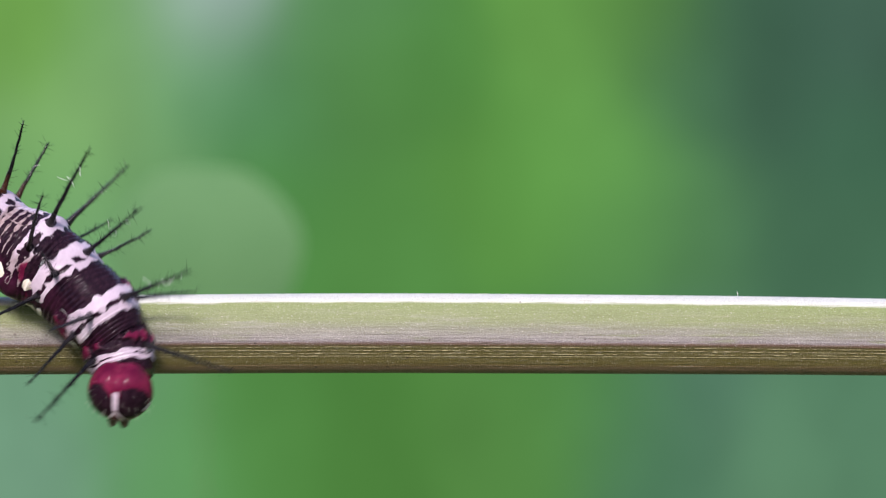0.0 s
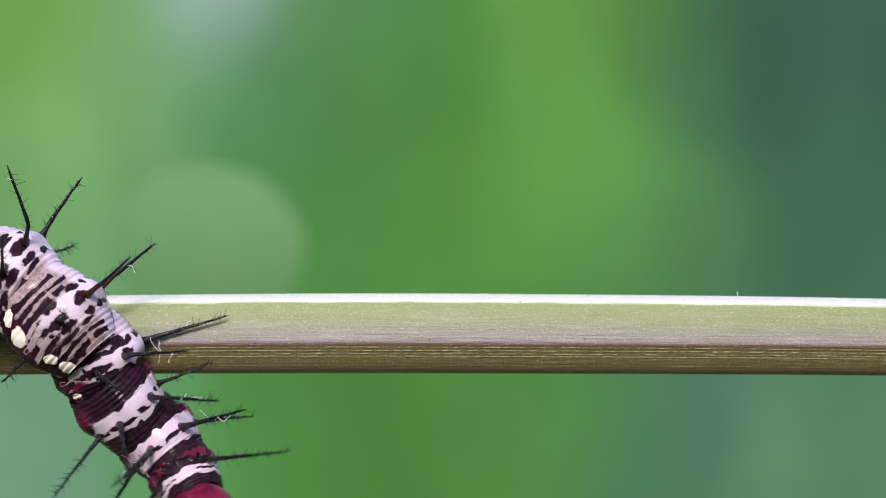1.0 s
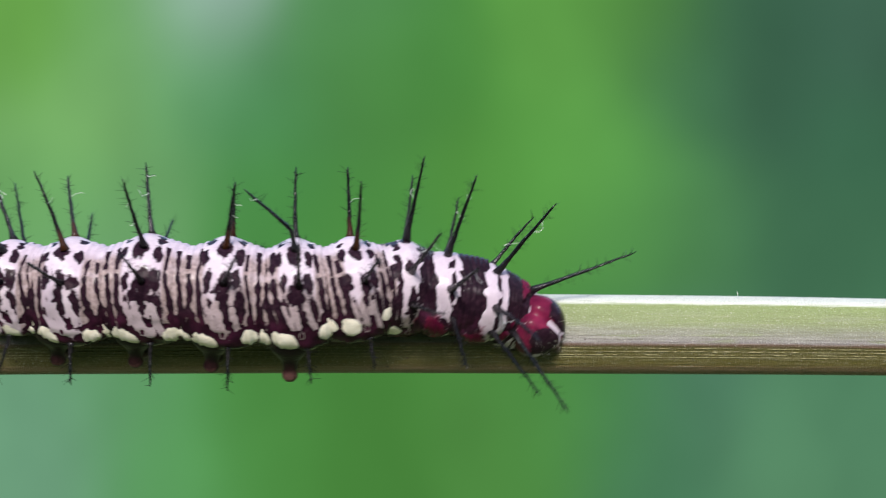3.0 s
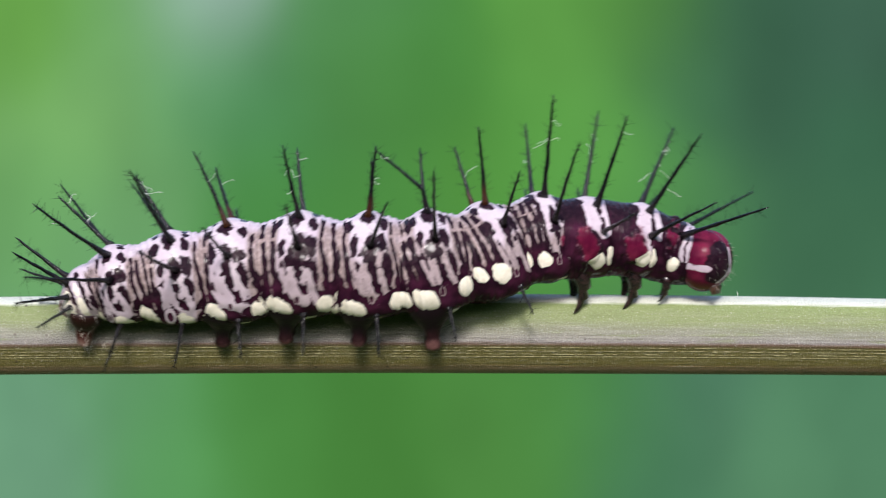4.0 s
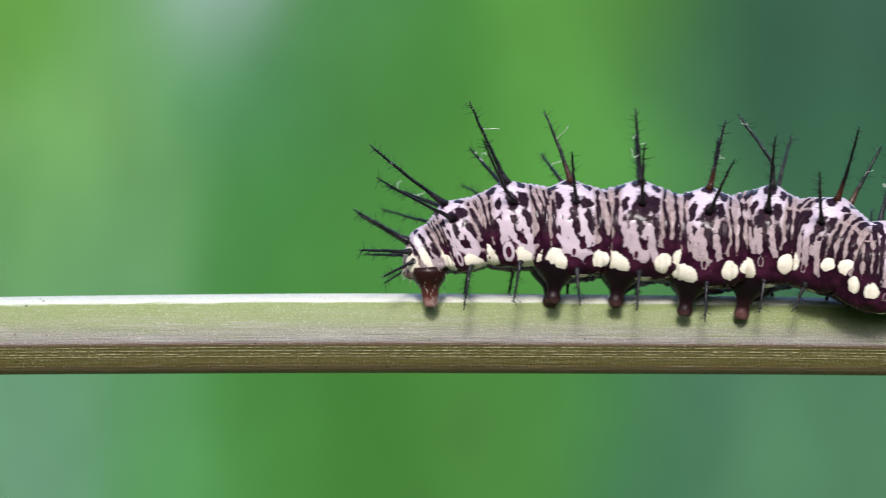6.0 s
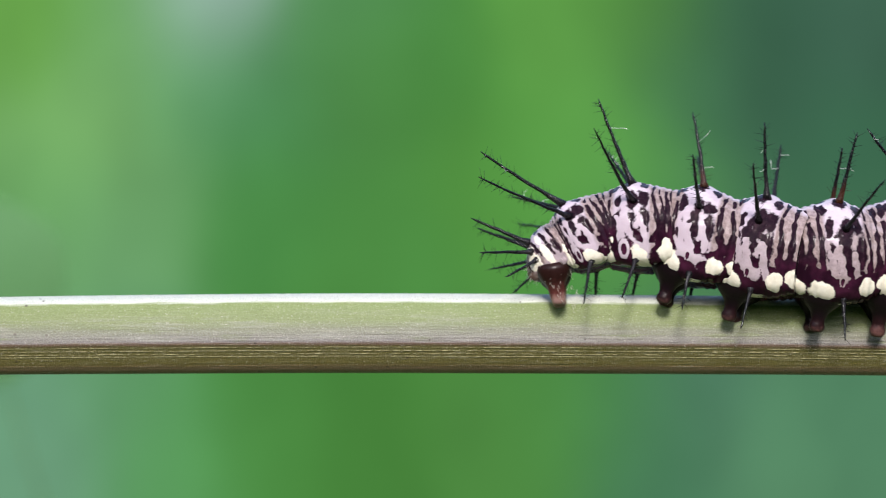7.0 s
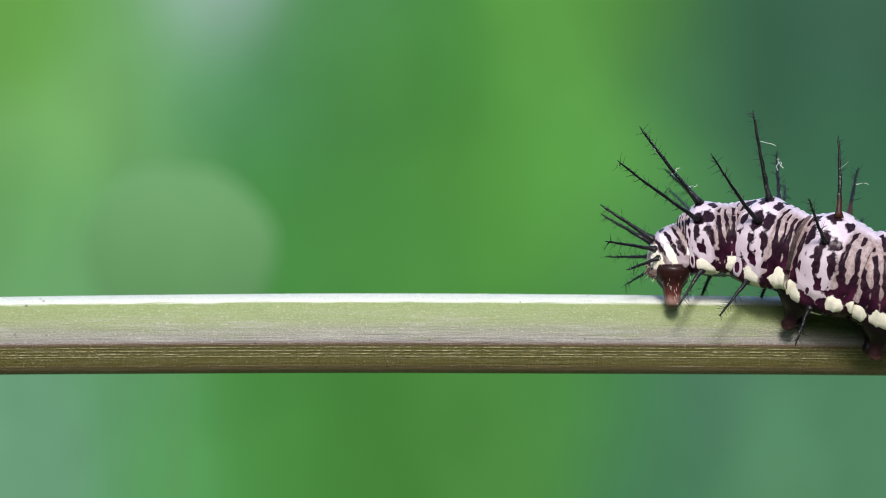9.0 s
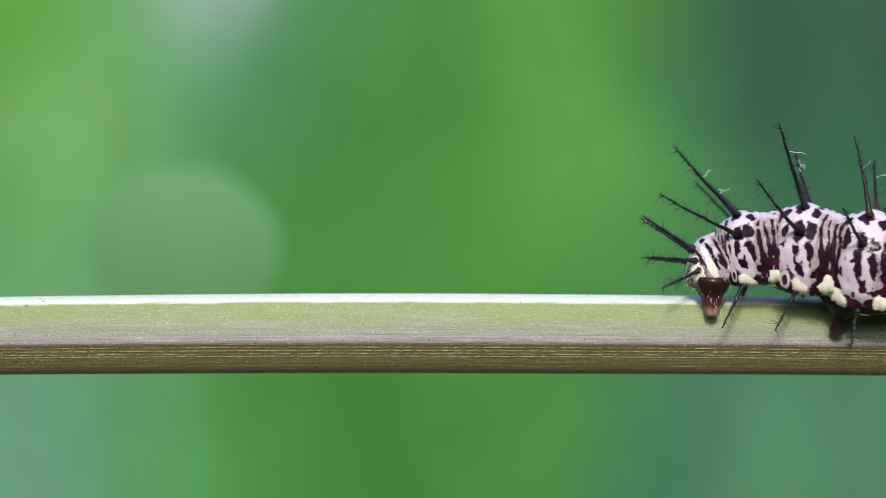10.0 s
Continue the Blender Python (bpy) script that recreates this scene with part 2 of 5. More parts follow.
    for i in range(hedge_rows):
        for j in range(hedge_cols):
            ang = radians(68 - 316 * j / (hedge_cols - 1))
            h = 1.25 * i / (hedge_rows - 1)
            r = 2.7 + 0.25 * noise.noise((j * 0.5, i * 0.7, 3)) - 0.12 * h
            verts.append((r * math.cos(ang), r * math.sin(ang), h + (0.2 * noise.noise((j * 0.9, 0, 5)) if i == hedge_rows - 1 else 0)))
    faces = [(i * hedge_cols + j, i * hedge_cols + j + 1, (i + 1) * hedge_cols + j + 1, (i + 1) * hedge_cols + j) for i in range(hedge_rows - 1) for j in range(hedge_cols - 1)]
    hedge = new("hedge", mesh("hedge", verts, faces, LEAVES))
    tagged(hedge, "unseen dark green hedge, added to hold back the bright low sky", "hedge", kind="structure")


build_setting()


# ---- the stalk ----
def stalk_line(x):
    """Height of the stalk's middle and its thickness, both in mm, at x mm."""
    w = (x + 2.5) / 25.6
    return -4.77 - 0.19 * w * w, 1.0 - 0.03 * min(w * w, 1.5)


def build_stalk():
    outline = [(0.1, 2.22), (-0.5, 2.19), (-0.98, 2.02), (-1.24, 1.76), (-1.55, 1.0), (-1.80, 0.10), (-1.88, -0.40), (-1.76, -0.72), (-1.52, -1.25),
               (-1.16, -1.84), (-0.5, -2.20), (0.5, -2.15), (1.4, -1.5), (1.85, -0.3), (1.7, 0.8), (1.1, 1.8)]
    k, sub = len(outline), 12
    ring, band = [], []
    for i in range(k):
        p0, p1, p2, p3 = (np.array(outline[(i + o) % k]) for o in (-1, 0, 1, 2))
        for s in range(sub):
            t = s / sub
            ring.append(0.5 * (2 * p1 + (p2 - p0) * t + (2 * p0 - 5 * p1 + 4 * p2 - p3) * t * t + (3 * p1 - p0 - 3 * p2 + p3) * t ** 3))
    ring = np.array(ring)
    m = len(ring)
    # fine lengthwise ribs, sharper below the side ridge
    out = np.roll(ring, -1, 0) - np.roll(ring, 1, 0)
    out = np.stack([-out[:, 1], out[:, 0]], 1)
    out /= np.linalg.norm(out, axis=1)[:, None]
    out *= np.sign((out * ring).sum(1))[:, None]
    low = (ring[:, 1] < -0.45).astype(float)
    rib = np.array([noise.noise((i * 0.9, 3.1, 0)) for i in range(m)])
    ring = ring + out * (rib * (0.018 + 0.012 * low))[:, None]
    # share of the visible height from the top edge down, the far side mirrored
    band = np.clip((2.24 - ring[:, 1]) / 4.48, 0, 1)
    xs = list(np.linspace(-52, 95, 300))
    verts, bands = [], []
    ways = []
    for x in xs:
        z, thick = stalk_line(max(-30, min(30, x)))
        ways.append((x, z, thick * (1.0 if x < 30 else 1 - 0.5 * ((x - 30) / 65) ** 2), 0.0))
    # the end beyond the view bends down and stands in the ground
    bend = []
    for i in range(1, 60):
        w = i / 59
        ang = min(w * 4, 1) * radians(82)
        bend.append(ang)
    x, z, run = xs[0], ways[0][1], 10.6
    tail = []
    for ang in bend:
        x -= run * math.cos(ang)
        z -= run * math.sin(ang)
        tail.append((x, z, 1.0, ang))
    ways = tail[::-1] + ways
    for i, (x, z, thick, ang) in enumerate(ways):
        j = noise.noise((x * 0.05, 0, 7)) * 0.04 if ang == 0 else 0
        for q, b in zip(ring, band):
            verts.append(((x + q[1] * thick * math.sin(ang) * -1) * MM, q[0] * thick * MM, EYE + (z + j + q[1] * thick * math.cos(ang)) * MM))
            bands.append((b, 0, 0))
    faces = tube_faces(len(ways), m)
    faces.append(tuple(range(m)))
    faces.append(tuple((len(ways) - 1) * m + i for i in reversed(range(m))))
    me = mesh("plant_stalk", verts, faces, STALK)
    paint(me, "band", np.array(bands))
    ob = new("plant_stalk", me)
    # raised pale ribs along the brown underside
    for h in (-0.69, -0.88, -1.06, -1.24, -1.39, -1.58, -1.78):
        near = ring[:m // 2][np.argmin(np.abs(ring[:m // 2, 1] - h) + 5 * (ring[:m // 2, 0] > 0.3))]
        pts, rad = [], []
        for x in np.linspace(-51, 60, 1100):
            z, thick = stalk_line(max(-30, min(30, x)))
            j = noise.noise((x * 0.05, 0, 7)) * 0.04
            w = noise.noise((x * 0.9, h * 9, 2)) * 0.02
            pts.append((x * MM, (near[0] - 0.005) * thick * MM, EYE + (z + j + (near[1] + w) * thick) * MM))
            rad.append(max(0.003, 0.016 + 0.025 * noise.noise((x * 1.3, h * 5, 4)) + 0.045 * noise.noise((x * 5.0, h * 7, 1))) * MM)
        verts, faces = rod(pts, rad, 6)
        part("rib", mesh("rib", verts, faces, RIB), ob, "thin pale rib")
    for px, pz, way in ((16.6, 2.10, ((0, 0), (-0.06, 0.12), (-0.05, 0.28), (-0.12, 0.40))), (16.7, 2.10, ((0, 0), (0.1, 0.06), (0.2, 0.05))), (-7.55, -1.3, ((0, 0), (0.12, -0.04), (0.2, -0.03))),
                        (11.4, 2.15, ((0, 0), (0.02, 0.1))), (-17.5, 2.14, ((0, 0), (-0.03, 0.12)))):
        z, thick = stalk_line(px)
        y = -1.24 if pz < 0 else -0.75
        verts, faces = rod([((px + a) * MM, y * MM, EYE + (z + pz + b) * MM) for a, b in way], [0.02 * MM] * (len(way) - 1) + [0.006 * MM], 5)
        part("fibre", mesh("fibre", verts, faces, SILK), ob, "tiny loose white fibre")
    return tagged(ob, "pale green and brown ribbed plant stalk, lying level", "plant stalk")


stalk = build_stalk()


def build_reed():
    """A reed far behind the stalk; the wind sways its pale drooping tuft into view."""
    root = tagged(new("reed_plant"), "tall reed with a drooping tuft of pale thread-like leaves, swaying", "reed")
    pts = [Vector(p) for p in ((0.14, 0, 0), (0.142, 0, 0.3), (0.138, 0, 0.6), (0.12, 0, 0.76), (0.07, 0, 0.83), (0.02, 0, 0.835), (0.0, 0, 0.81))]
    verts, faces = rod(pts, [0.006, 0.0055, 0.005, 0.004, 0.003, 0.0025, 0.002], 8)
    part("stem", mesh("stem", verts, faces, LEAVES), root)
    rnd = random.Random(19)
    verts, faces = [], []
    for k in range(420):
        off = rnd.gauss(0, 0.013)
        top, long = 0.84 - 0.5 * abs(off), (0.20 - 3.0 * abs(off)) * rnd.uniform(0.5, 1.0)
        bend = rnd.uniform(-0.014, 0.014)
        pts = [Vector((off * (0.4 + 0.6 * min(1, w * 3)) + bend * w * w, rnd.uniform(-0.01, 0.01) * (w == 0) - 0.01 * w, top - long * w)) for w in (0, 0.2, 0.4, 0.6, 0.8, 1.0)]
        rod(pts, [0.0005, 0.0005, 0.0005, 0.0004, 0.0003, 0.0001], 4, verts, faces)
    part("leaf_tuft", mesh("leaf_tuft", verts, faces, PALE_LEAF), root, "pale hanging tuft of thread-like leaves")
    return root


reed = build_reed()


def build_glint_disc():
    """Far disc made for a blurred glint of light; sways in and out of view."""
    root = tagged(new("glint_disc_stand"), "made-up pale green disc on a stem for a blurred glint, swaying", "plant")
    # thin stem added only to carry the disc
    verts, faces = rod([Vector(p) for p in ((0, 0, 0), (0.004, 0, 0.2), (0, 0, 0.4), (0, 0.004, 0.55))], [0.0016, 0.0014, 0.0012, 0.0008], 6)
    part("stem", mesh("stem", verts, faces, LEAVES), root)
    verts, faces, cols = [], [], 40
    for back in (0, 1):
        for r in (0.0, 0.3, 0.6, 0.85, 1.0):
            for j in range(cols):
                a = 2 * math.pi * j / cols
                k = 0.086 * r * (1 + 0.03 * math.sin(3 * a + 0.5) + 0.015 * math.sin(7 * a))
                verts.append((k * math.cos(a), 0.012 * r * r + 0.0012 * back * (r < 1), 0.60 + k * 0.98 * math.sin(a)))
    faces = tube_faces(5, cols) + [f[::-1] for f in tube_faces(5, cols, 5 * cols)]
    part("glint_blur", mesh("glint_blur", verts, faces, GLINT_DISC), root, "pale green disc for a blurred glint")
    return root


glint_disc = build_glint_disc()

# ---- the caterpillar ----
caterpillar = tagged(new("caterpillar"), "lilac-white caterpillar with black spots and long black spines on the stalk", "caterpillar")
rings = {}
#        name  gap behind, gap ahead, radius (mm)
PLAN = [("tail", 1.76, 1.76, 1.52), ("a8", 1.76, 3.46, 2.00), ("a7", 3.46, 3.46, 2.38), ("a6", 3.46, 3.84, 2.70), ("a5", 3.84, 3.84, 2.82),
        ("a4", 3.84, 3.52, 2.88), ("a3", 3.52, 3.20, 2.86), ("a2", 3.20, 2.94, 2.68), ("a1", 2.94, 2.56, 2.48), ("t3", 2.56, 2.82, 2.30),
        ("t2", 2.82, 1.92, 2.16), ("t1", 1.92, 1.76, 1.86)]
ORDER = [p[0] for p in PLAN]


def oval(u, th, u0, t0, ru, rt):
    return 1 - np.sqrt(((u - u0) / ru) ** 2 + ((th - t0) / rt) ** 2)


def both(*fields):
    return np.minimum.reduce(fields)


def span(v, lo, hi, soft):
    return both((v - lo) / soft, (hi - v) / soft)


class Ring:
    """One ring of the body: x ahead, z to its back; u runs from -0.5 to 0.5 between the folds, th from the back (0) to the belly (180)."""

    def __init__(self, name):
        i = ORDER.index(name)
        self.name, self.i = name, i
        _, self.back, self.ahead, self.r = PLAN[i]
        self.r0 = PLAN[i - 1][3] if i else 1.2
        self.r1 = PLAN[i + 1][3] if i + 1 < len(PLAN) else 1.75
        self.seed = i * 7.3

    def along(self, u):
        return np.where(u < 0, u * self.back, u * self.ahead)

    def radius(self, u, th):
        r = np.where(u < 0, self.r + (self.r - self.r0) * u, self.r + (self.r1 - self.r) * u)
        r = r * (0.99 - (0.05 if self.name[0] == "t" and self.name != "tail" else 0.11) * np.abs(2 * u) ** 2.0)
        thorax = self.name[0] == "t"
        hump = np.exp(-(u / 0.21) ** 2)
        r = r * (1 + (0.045 if thorax else 0.10) * hump * np.exp(-(th / 48) ** 2))
        r = r * (1 + (0.17 if self.name in ("a8", "a7", "a6") else 0.12 if self.name[0] == "a" else 0.0) * np.exp(-((th - 142) / 24) ** 2))
        r = r * (1 - 0.07 * np.clip((th - 155) / 25, 0, 1))
        # small folds across the skin near the joints
        r = r * (1 + 0.012 * np.cos(u * 2 * np.pi * 9.5) * np.clip((np.abs(u) - 0.22) / 0.08, 0, 1))
        if self.name == "tail":
            e = np.clip((-u - 0.1) / 0.85, 0, 1)
            r = r * np.sqrt(np.clip(1 - e ** 2.4, 0, 1))
        return r

    def skin(self):
        wide = 0.82 if self.name in ("a2", "a1", "t3", "t2", "t1") else 0.66
        lo = -0.95 if self.name == "tail" else -wide
        nu, nt = 108, 132
        us, ts = np.linspace(lo, wide, nu), np.arange(nt) * 360 / nt
        u, t = np.meshgrid(us, ts, indexing="ij")
        th = np.where(t > 180, 360 - t, t)
        side = np.where(t > 180, -1.0, 1.0)
        wob = np.array([noise.noise((a * 2.2 + self.seed, b * 0.035, s * 3.0)) for a, b, s in zip(u.ravel(), th.ravel(), side.ravel())]).reshape(u.shape)
        wob2 = np.array([noise.noise((a * 5 + 31, b * 0.09, s * 5.0 + self.seed)) for a, b, s in zip(u.ravel(), th.ravel(), side.ravel())]).reshape(u.shape)
        wob3 = np.array([noise.noise((a * 11 + 7, b * 0.17 + self.seed, s * 2.0)) for a, b, s in zip(u.ravel(), th.ravel(), side.ravel())]).reshape(u.shape)
        fields = self.thorax_marks(u, th, wob, wob2) if self.name in ("t1", "t2", "t3") else self.marks(u, th, wob, wob2, wob3)
        dark, cream, red, tan, belly, warm = [np.clip(f, a, 1) for f, a in zip(fields, (-1, -1, -1, 0, 0, 0))]
        r = self.radius(u, th) * (1 + 0.014 * wob2 + (0.02 * wob2 + 0.03 * wob) * np.clip((th - 95) / 20, 0, 1) * np.clip(0.2 - 2 * cream, 0, 1)) + (0.012 if self.name in ("tail", "a8", "a7") else 0.06) * np.sqrt(np.clip(cream * 1.2, 0, 1)) - 0.03 * np.clip(dark * 2, 0, 1) + (0.22 if self.name[0] == "t" else 0.0) * np.clip(red * 1.3, 0, 1) ** 0.6
        x = self.along(u)
        if self.name == "tail":
            z0 = -0.35 * np.clip(-u - 0.1, 0, 1)
        else:
            z0 = 0 * u
        verts = np.stack([x, r * np.sin(np.radians(t)), r * np.cos(np.radians(t)) + z0], -1).reshape(-1, 3) * MM
        faces = tube_faces(nu, nt)
        faces.append(tuple(range(nt)))
        faces.append(tuple((nu - 1) * nt + j for j in reversed(range(nt))))
        me = mesh("body_ring", verts, faces, SKIN)
        paint(me, "pattern", np.stack([dark, cream, red], -1).reshape(-1, 3) * 0.5 + 0.5)
        paint(me, "tone", np.stack([tan, belly, warm], -1).reshape(-1, 3))
        return me

    def marks(self, u, th, wob, wob2, wob3):
        uu, tt = u + 0.045 * wob2 + 0.02 * wob3, th + 7 * wob + 4 * wob3
        hind = self.name in ("a7", "a8")
        front = self.name in ("a1", "a2", "a3")
        rnd = random.Random(self.i * 13 + 5)
        # the spots: at the foot of the back spine, round the side spine and in a chain below it
        spots = [(0.0, 25, 0.115, 12), (0.05, 64, 0.10, 16), (0.03, 86, 0.075, 11), (0.0, 101, 0.06, 9), (0.22, 60, 0.095, 13), (0.25, 93, 0.095, 20),
                 (0.25, 27, 0.075, 10), (-0.26, 27, 0.07, 10), (-0.20, 60, 0.06, 12), (0.24, 5, 0.065, 6), (-0.22, 6, 0.06, 6), (-0.19, 92, 0.055, 14)]
        dark = np.maximum.reduce([oval(uu, tt, p + rnd.uniform(-0.02, 0.02), q + rnd.uniform(-3, 3), a * rnd.uniform(0.85, 1.15), b * rnd.uniform(0.85, 1.2)) for p, q, a, b in spots])
        if not hind and self.name != "a6":
            dark = np.maximum(dark, both(oval(uu, tt, 0.06, 84, 0.20, 26) * 2, -0.15 + 3.2 * wob2 + 2.0 * wob))
        # stripes across the folds, broken by the pale band along the side
        for k, p in enumerate((-0.63, -0.53, -0.43, -0.33, 0.37, 0.47, 0.57, 0.67) if hind else (-0.63, -0.475, -0.33, 0.37, 0.525, 0.67)):
            lo = (17 if front else 22) + rnd.uniform(-8, 14)
            bent = u - 0.0012 * np.clip(th - 50, 0, 60) + 0.028 * wob + 0.014 * np.sin(th * 0.07 + k * 2.1 + self.seed)
            thick = ((0.020 if hind or self.name == "tail" else 0.027) + 0.012 * np.clip((th - 45) / 40, 0, 1) + 0.030 * np.clip((th - 88) / 24, 0, 1)) * (1 + 0.8 * wob2 + 0.5 * wob3) * rnd.uniform(0.75, 1.3) * (1.4 if front else 1.05)
            line = both(1 - np.abs(bent - p) / thick, (th + 8 * wob2 - lo) / 5)
            line = both(line, np.abs(th + 6 * wob - 50) / 5 - 0.7 + 1.2 * rnd.random())
            dark = np.maximum(dark, line)
        # the dark flank, higher on the folds and with a slanting band ahead of the spine
        edge = 111 + {"tail": 14, "a8": 19, "a7": 18, "a6": 14, "a5": 5, "a3": -4, "a2": -8, "a1": -9}.get(self.name, 0) + 3 * np.clip((np.abs(u) - 0.25) / 0.1, 0, 1) + 9 * np.exp(-((u - 0.12) / 0.09) ** 2) + 12 * wob + 14 * wob2
        dark = np.maximum(dark, (tt - edge) / 7)
        slant = 1 - np.abs(th - 104 - 34 * (u + 0.05)) / 6
        dark = np.maximum(dark, both(slant + 0.8 * wob2, span(u, -0.08, 0.5, 0.06)))
        # pale tongues that run down into it
        lean = 0.0035 * np.clip(th - 80, 0, 50) + 0.03 * wob2
        tongue = -1 + 0 * u
        for p, w2, end in ((-0.10, 0.055, 117), (0.13, 0.050, 121), (-0.22, 0.036, 112)):
            tongue = np.maximum(tongue, both(1 - np.abs(u - lean - p) / (w2 * (1 + 0.6 * wob3)), span(th + 8 * wob3, 84, end + rnd.uniform(-7, 9) + 12 * wob, 6)))
        dark = both(dark, -1.2 * tongue)
        # the breathing hole
        hu, ht = (-0.09, 127) if hind else (0.02, 121)
        hole = np.hypot((u - hu) / 0.05, (th - ht) / 6.5)
        red = -1 + 0 * u
        if hind:
            dark = np.maximum(dark, 1.3 * oval(uu, tt, -0.07, 131, 0.16, 17))
            dark = np.maximum(both(dark, (np.abs(hole - 1.35) - 0.40) * 4), (0.95 - hole) * 2)
        else:
            dark = np.maximum(both(dark, (np.abs(hole - 0.85) - 0.15) * 4), (0.62 - hole) * 2)
        # cream warts along the foot of the flank
        if hind:
            cream = np.maximum.reduce([oval(uu + 0.05 * wob2, th + 9 * wob2 - 45 * (u - q), q, c, 0.15, h) for q, c, h in ((-0.40, 137, 17), (0.19, 140, 14), (0.60, 137, 17))])
        else:
            row = {"a6": 132, "a3": 126, "a2": 114, "a1": 118}.get(self.name, 133) + 7 * np.clip(-u, -0.5, 0.5) * (self.name in ("a4", "a3", "a2"))
            size = {"a6": 0.95, "a1": 0.8, "a2": 0.9}.get(self.name, 1.0)
            cream = np.maximum.reduce([oval(u + 0.03 * wob + 0.02 * wob2, th + 4 * wob + 5 * wob2 - 14 * (u - q), q, c + row, a * size, b * size) for q, c, a, b in ((-0.25, 0, 0.185, 13), (-0.58, -1, 0.12, 11), (0.42, -1, 0.13, 11), (0.75, 0, 0.185, 13))])
            cream = np.maximum(cream, both(oval(u, th, 0.14, 152, 0.12, 5), 0.3 + wob2) * 0.5)
        if self.name == "tail":
            dark = np.maximum.reduce([oval(uu, tt, 0.05, 25, 0.10, 12), oval(uu, tt, -0.27, 62, 0.06, 32), oval(uu, tt, 0.09, 72, 0.07, 34), oval(uu, tt, 0.36, 60, 0.05, 22), oval(uu, tt, 0.28, 92, 0.11, 18),
                                      oval(uu, tt, -0.78, 70, 0.05, 30), oval(uu, tt, -0.52, 122, 0.20, 8), oval(uu, tt, -0.28, 22, 0.05, 10), (tt - 136) / 8])
            cream = np.maximum.reduce([oval(uu, tt, -0.55, 84, 0.20, 30), oval(uu, tt, -0.10, 96, 0.13, 26), oval(uu, tt, 0.50, 118, 0.14, 18), oval(uu, tt, -0.46, 48, 0.13, 17), oval(uu, tt, -0.08, 54, 0.08, 15)])
        if self.name == "a1":
            red = oval(uu, tt, 0.3, 100, 0.25, 20)
            dark = np.maximum.reduce([dark, both((uu - 0.27) / 0.05, (0.60 - uu) / 0.05), both(1 - np.abs(uu + 0.20) / 0.05, (tt - 12) / 6)])
        fold = np.clip((np.maximum(-u - 0.22, u - 0.28)) / 0.06, 0, 1)
        tan = fold * np.clip((th - (14 if front else 20)) / 14, 0, 1) * (1.15 + 0.6 * wob2)
        tan = np.maximum(tan, {"tail": 0.5, "a8": 0.15, "a7": 0.15, "a6": 0.2, "a5": 0.55}.get(self.name, 0.8) * np.clip((th - 58) / 16 + 1.6 * wob - 1.2 * np.exp(-((u + 0.10) / 0.07) ** 2), 0, 1))
        belly = np.clip((th - 96) / 14, 0, 1)
        warm = np.clip((-u - 0.74) / 0.12, 0, 1) * 0.7 if self.name == "tail" else 0 * u
        return dark, cream, red, tan, belly, warm

    def thorax_marks(self, u, th, wob, wob2):
        uu, tt = u + 0.09 * wob + 0.05 * wob2, th + 14 * wob2 + 8 * wob
        lo, hi = (-0.30, 0.21) if self.name == "t3" else (-0.22, 0.37)
        pale = both(span(uu, lo, hi, 0.06), (74 - tt) / 8)
        if self.name == "t3":
            line = both(1 - np.abs(uu - 0.05) / 0.06, (90 - tt) / 6, 0.3 + 2.5 * wob2)
        else:
            line = both(1 - np.abs(uu - 0.09) / 0.06, (90 - tt) / 6, 0.3 + 2.5 * wob2)
            pale = np.maximum(pale, oval(uu, tt, 0.02, 80, 0.13, 20))
        dark = np.maximum(-pale, line)
        cream = np.maximum(oval(uu + 0.05 * wob2, th + 14 * wob, -0.06, 108, 0.17, 16), oval(uu, th + 10 * wob2, 0.20, 106, 0.08, 16))
        red = oval(uu + 0.08 * wob2, th + 12 * wob, -0.30, 88, 0.28, 29)
        if self.name == "t1":
            pale = both(span(uu, 0.18, 0.46, 0.05), (92 - tt) / 8)
            pale = both(pale, np.maximum(np.abs(uu - 0.31) / 0.03 - 1, (16 - tt) / 5))
            dark = -pale
            cream = oval(uu, th, 0.05, 104, 0.17, 14)
            red = both(oval(uu, th, -0.15, 45, 0.25, 60), 0.25 + 1.5 * wob2)
        dark = both(dark, 0.6 - 1.6 * red)
        return dark, cream, red, 0 * u, np.clip(0.75 + (th - 85) / 60 + 0.9 * wob, 0, 1), 0 * u


spine_line = []      # the middle line of the newest spine
spine_lines = {}


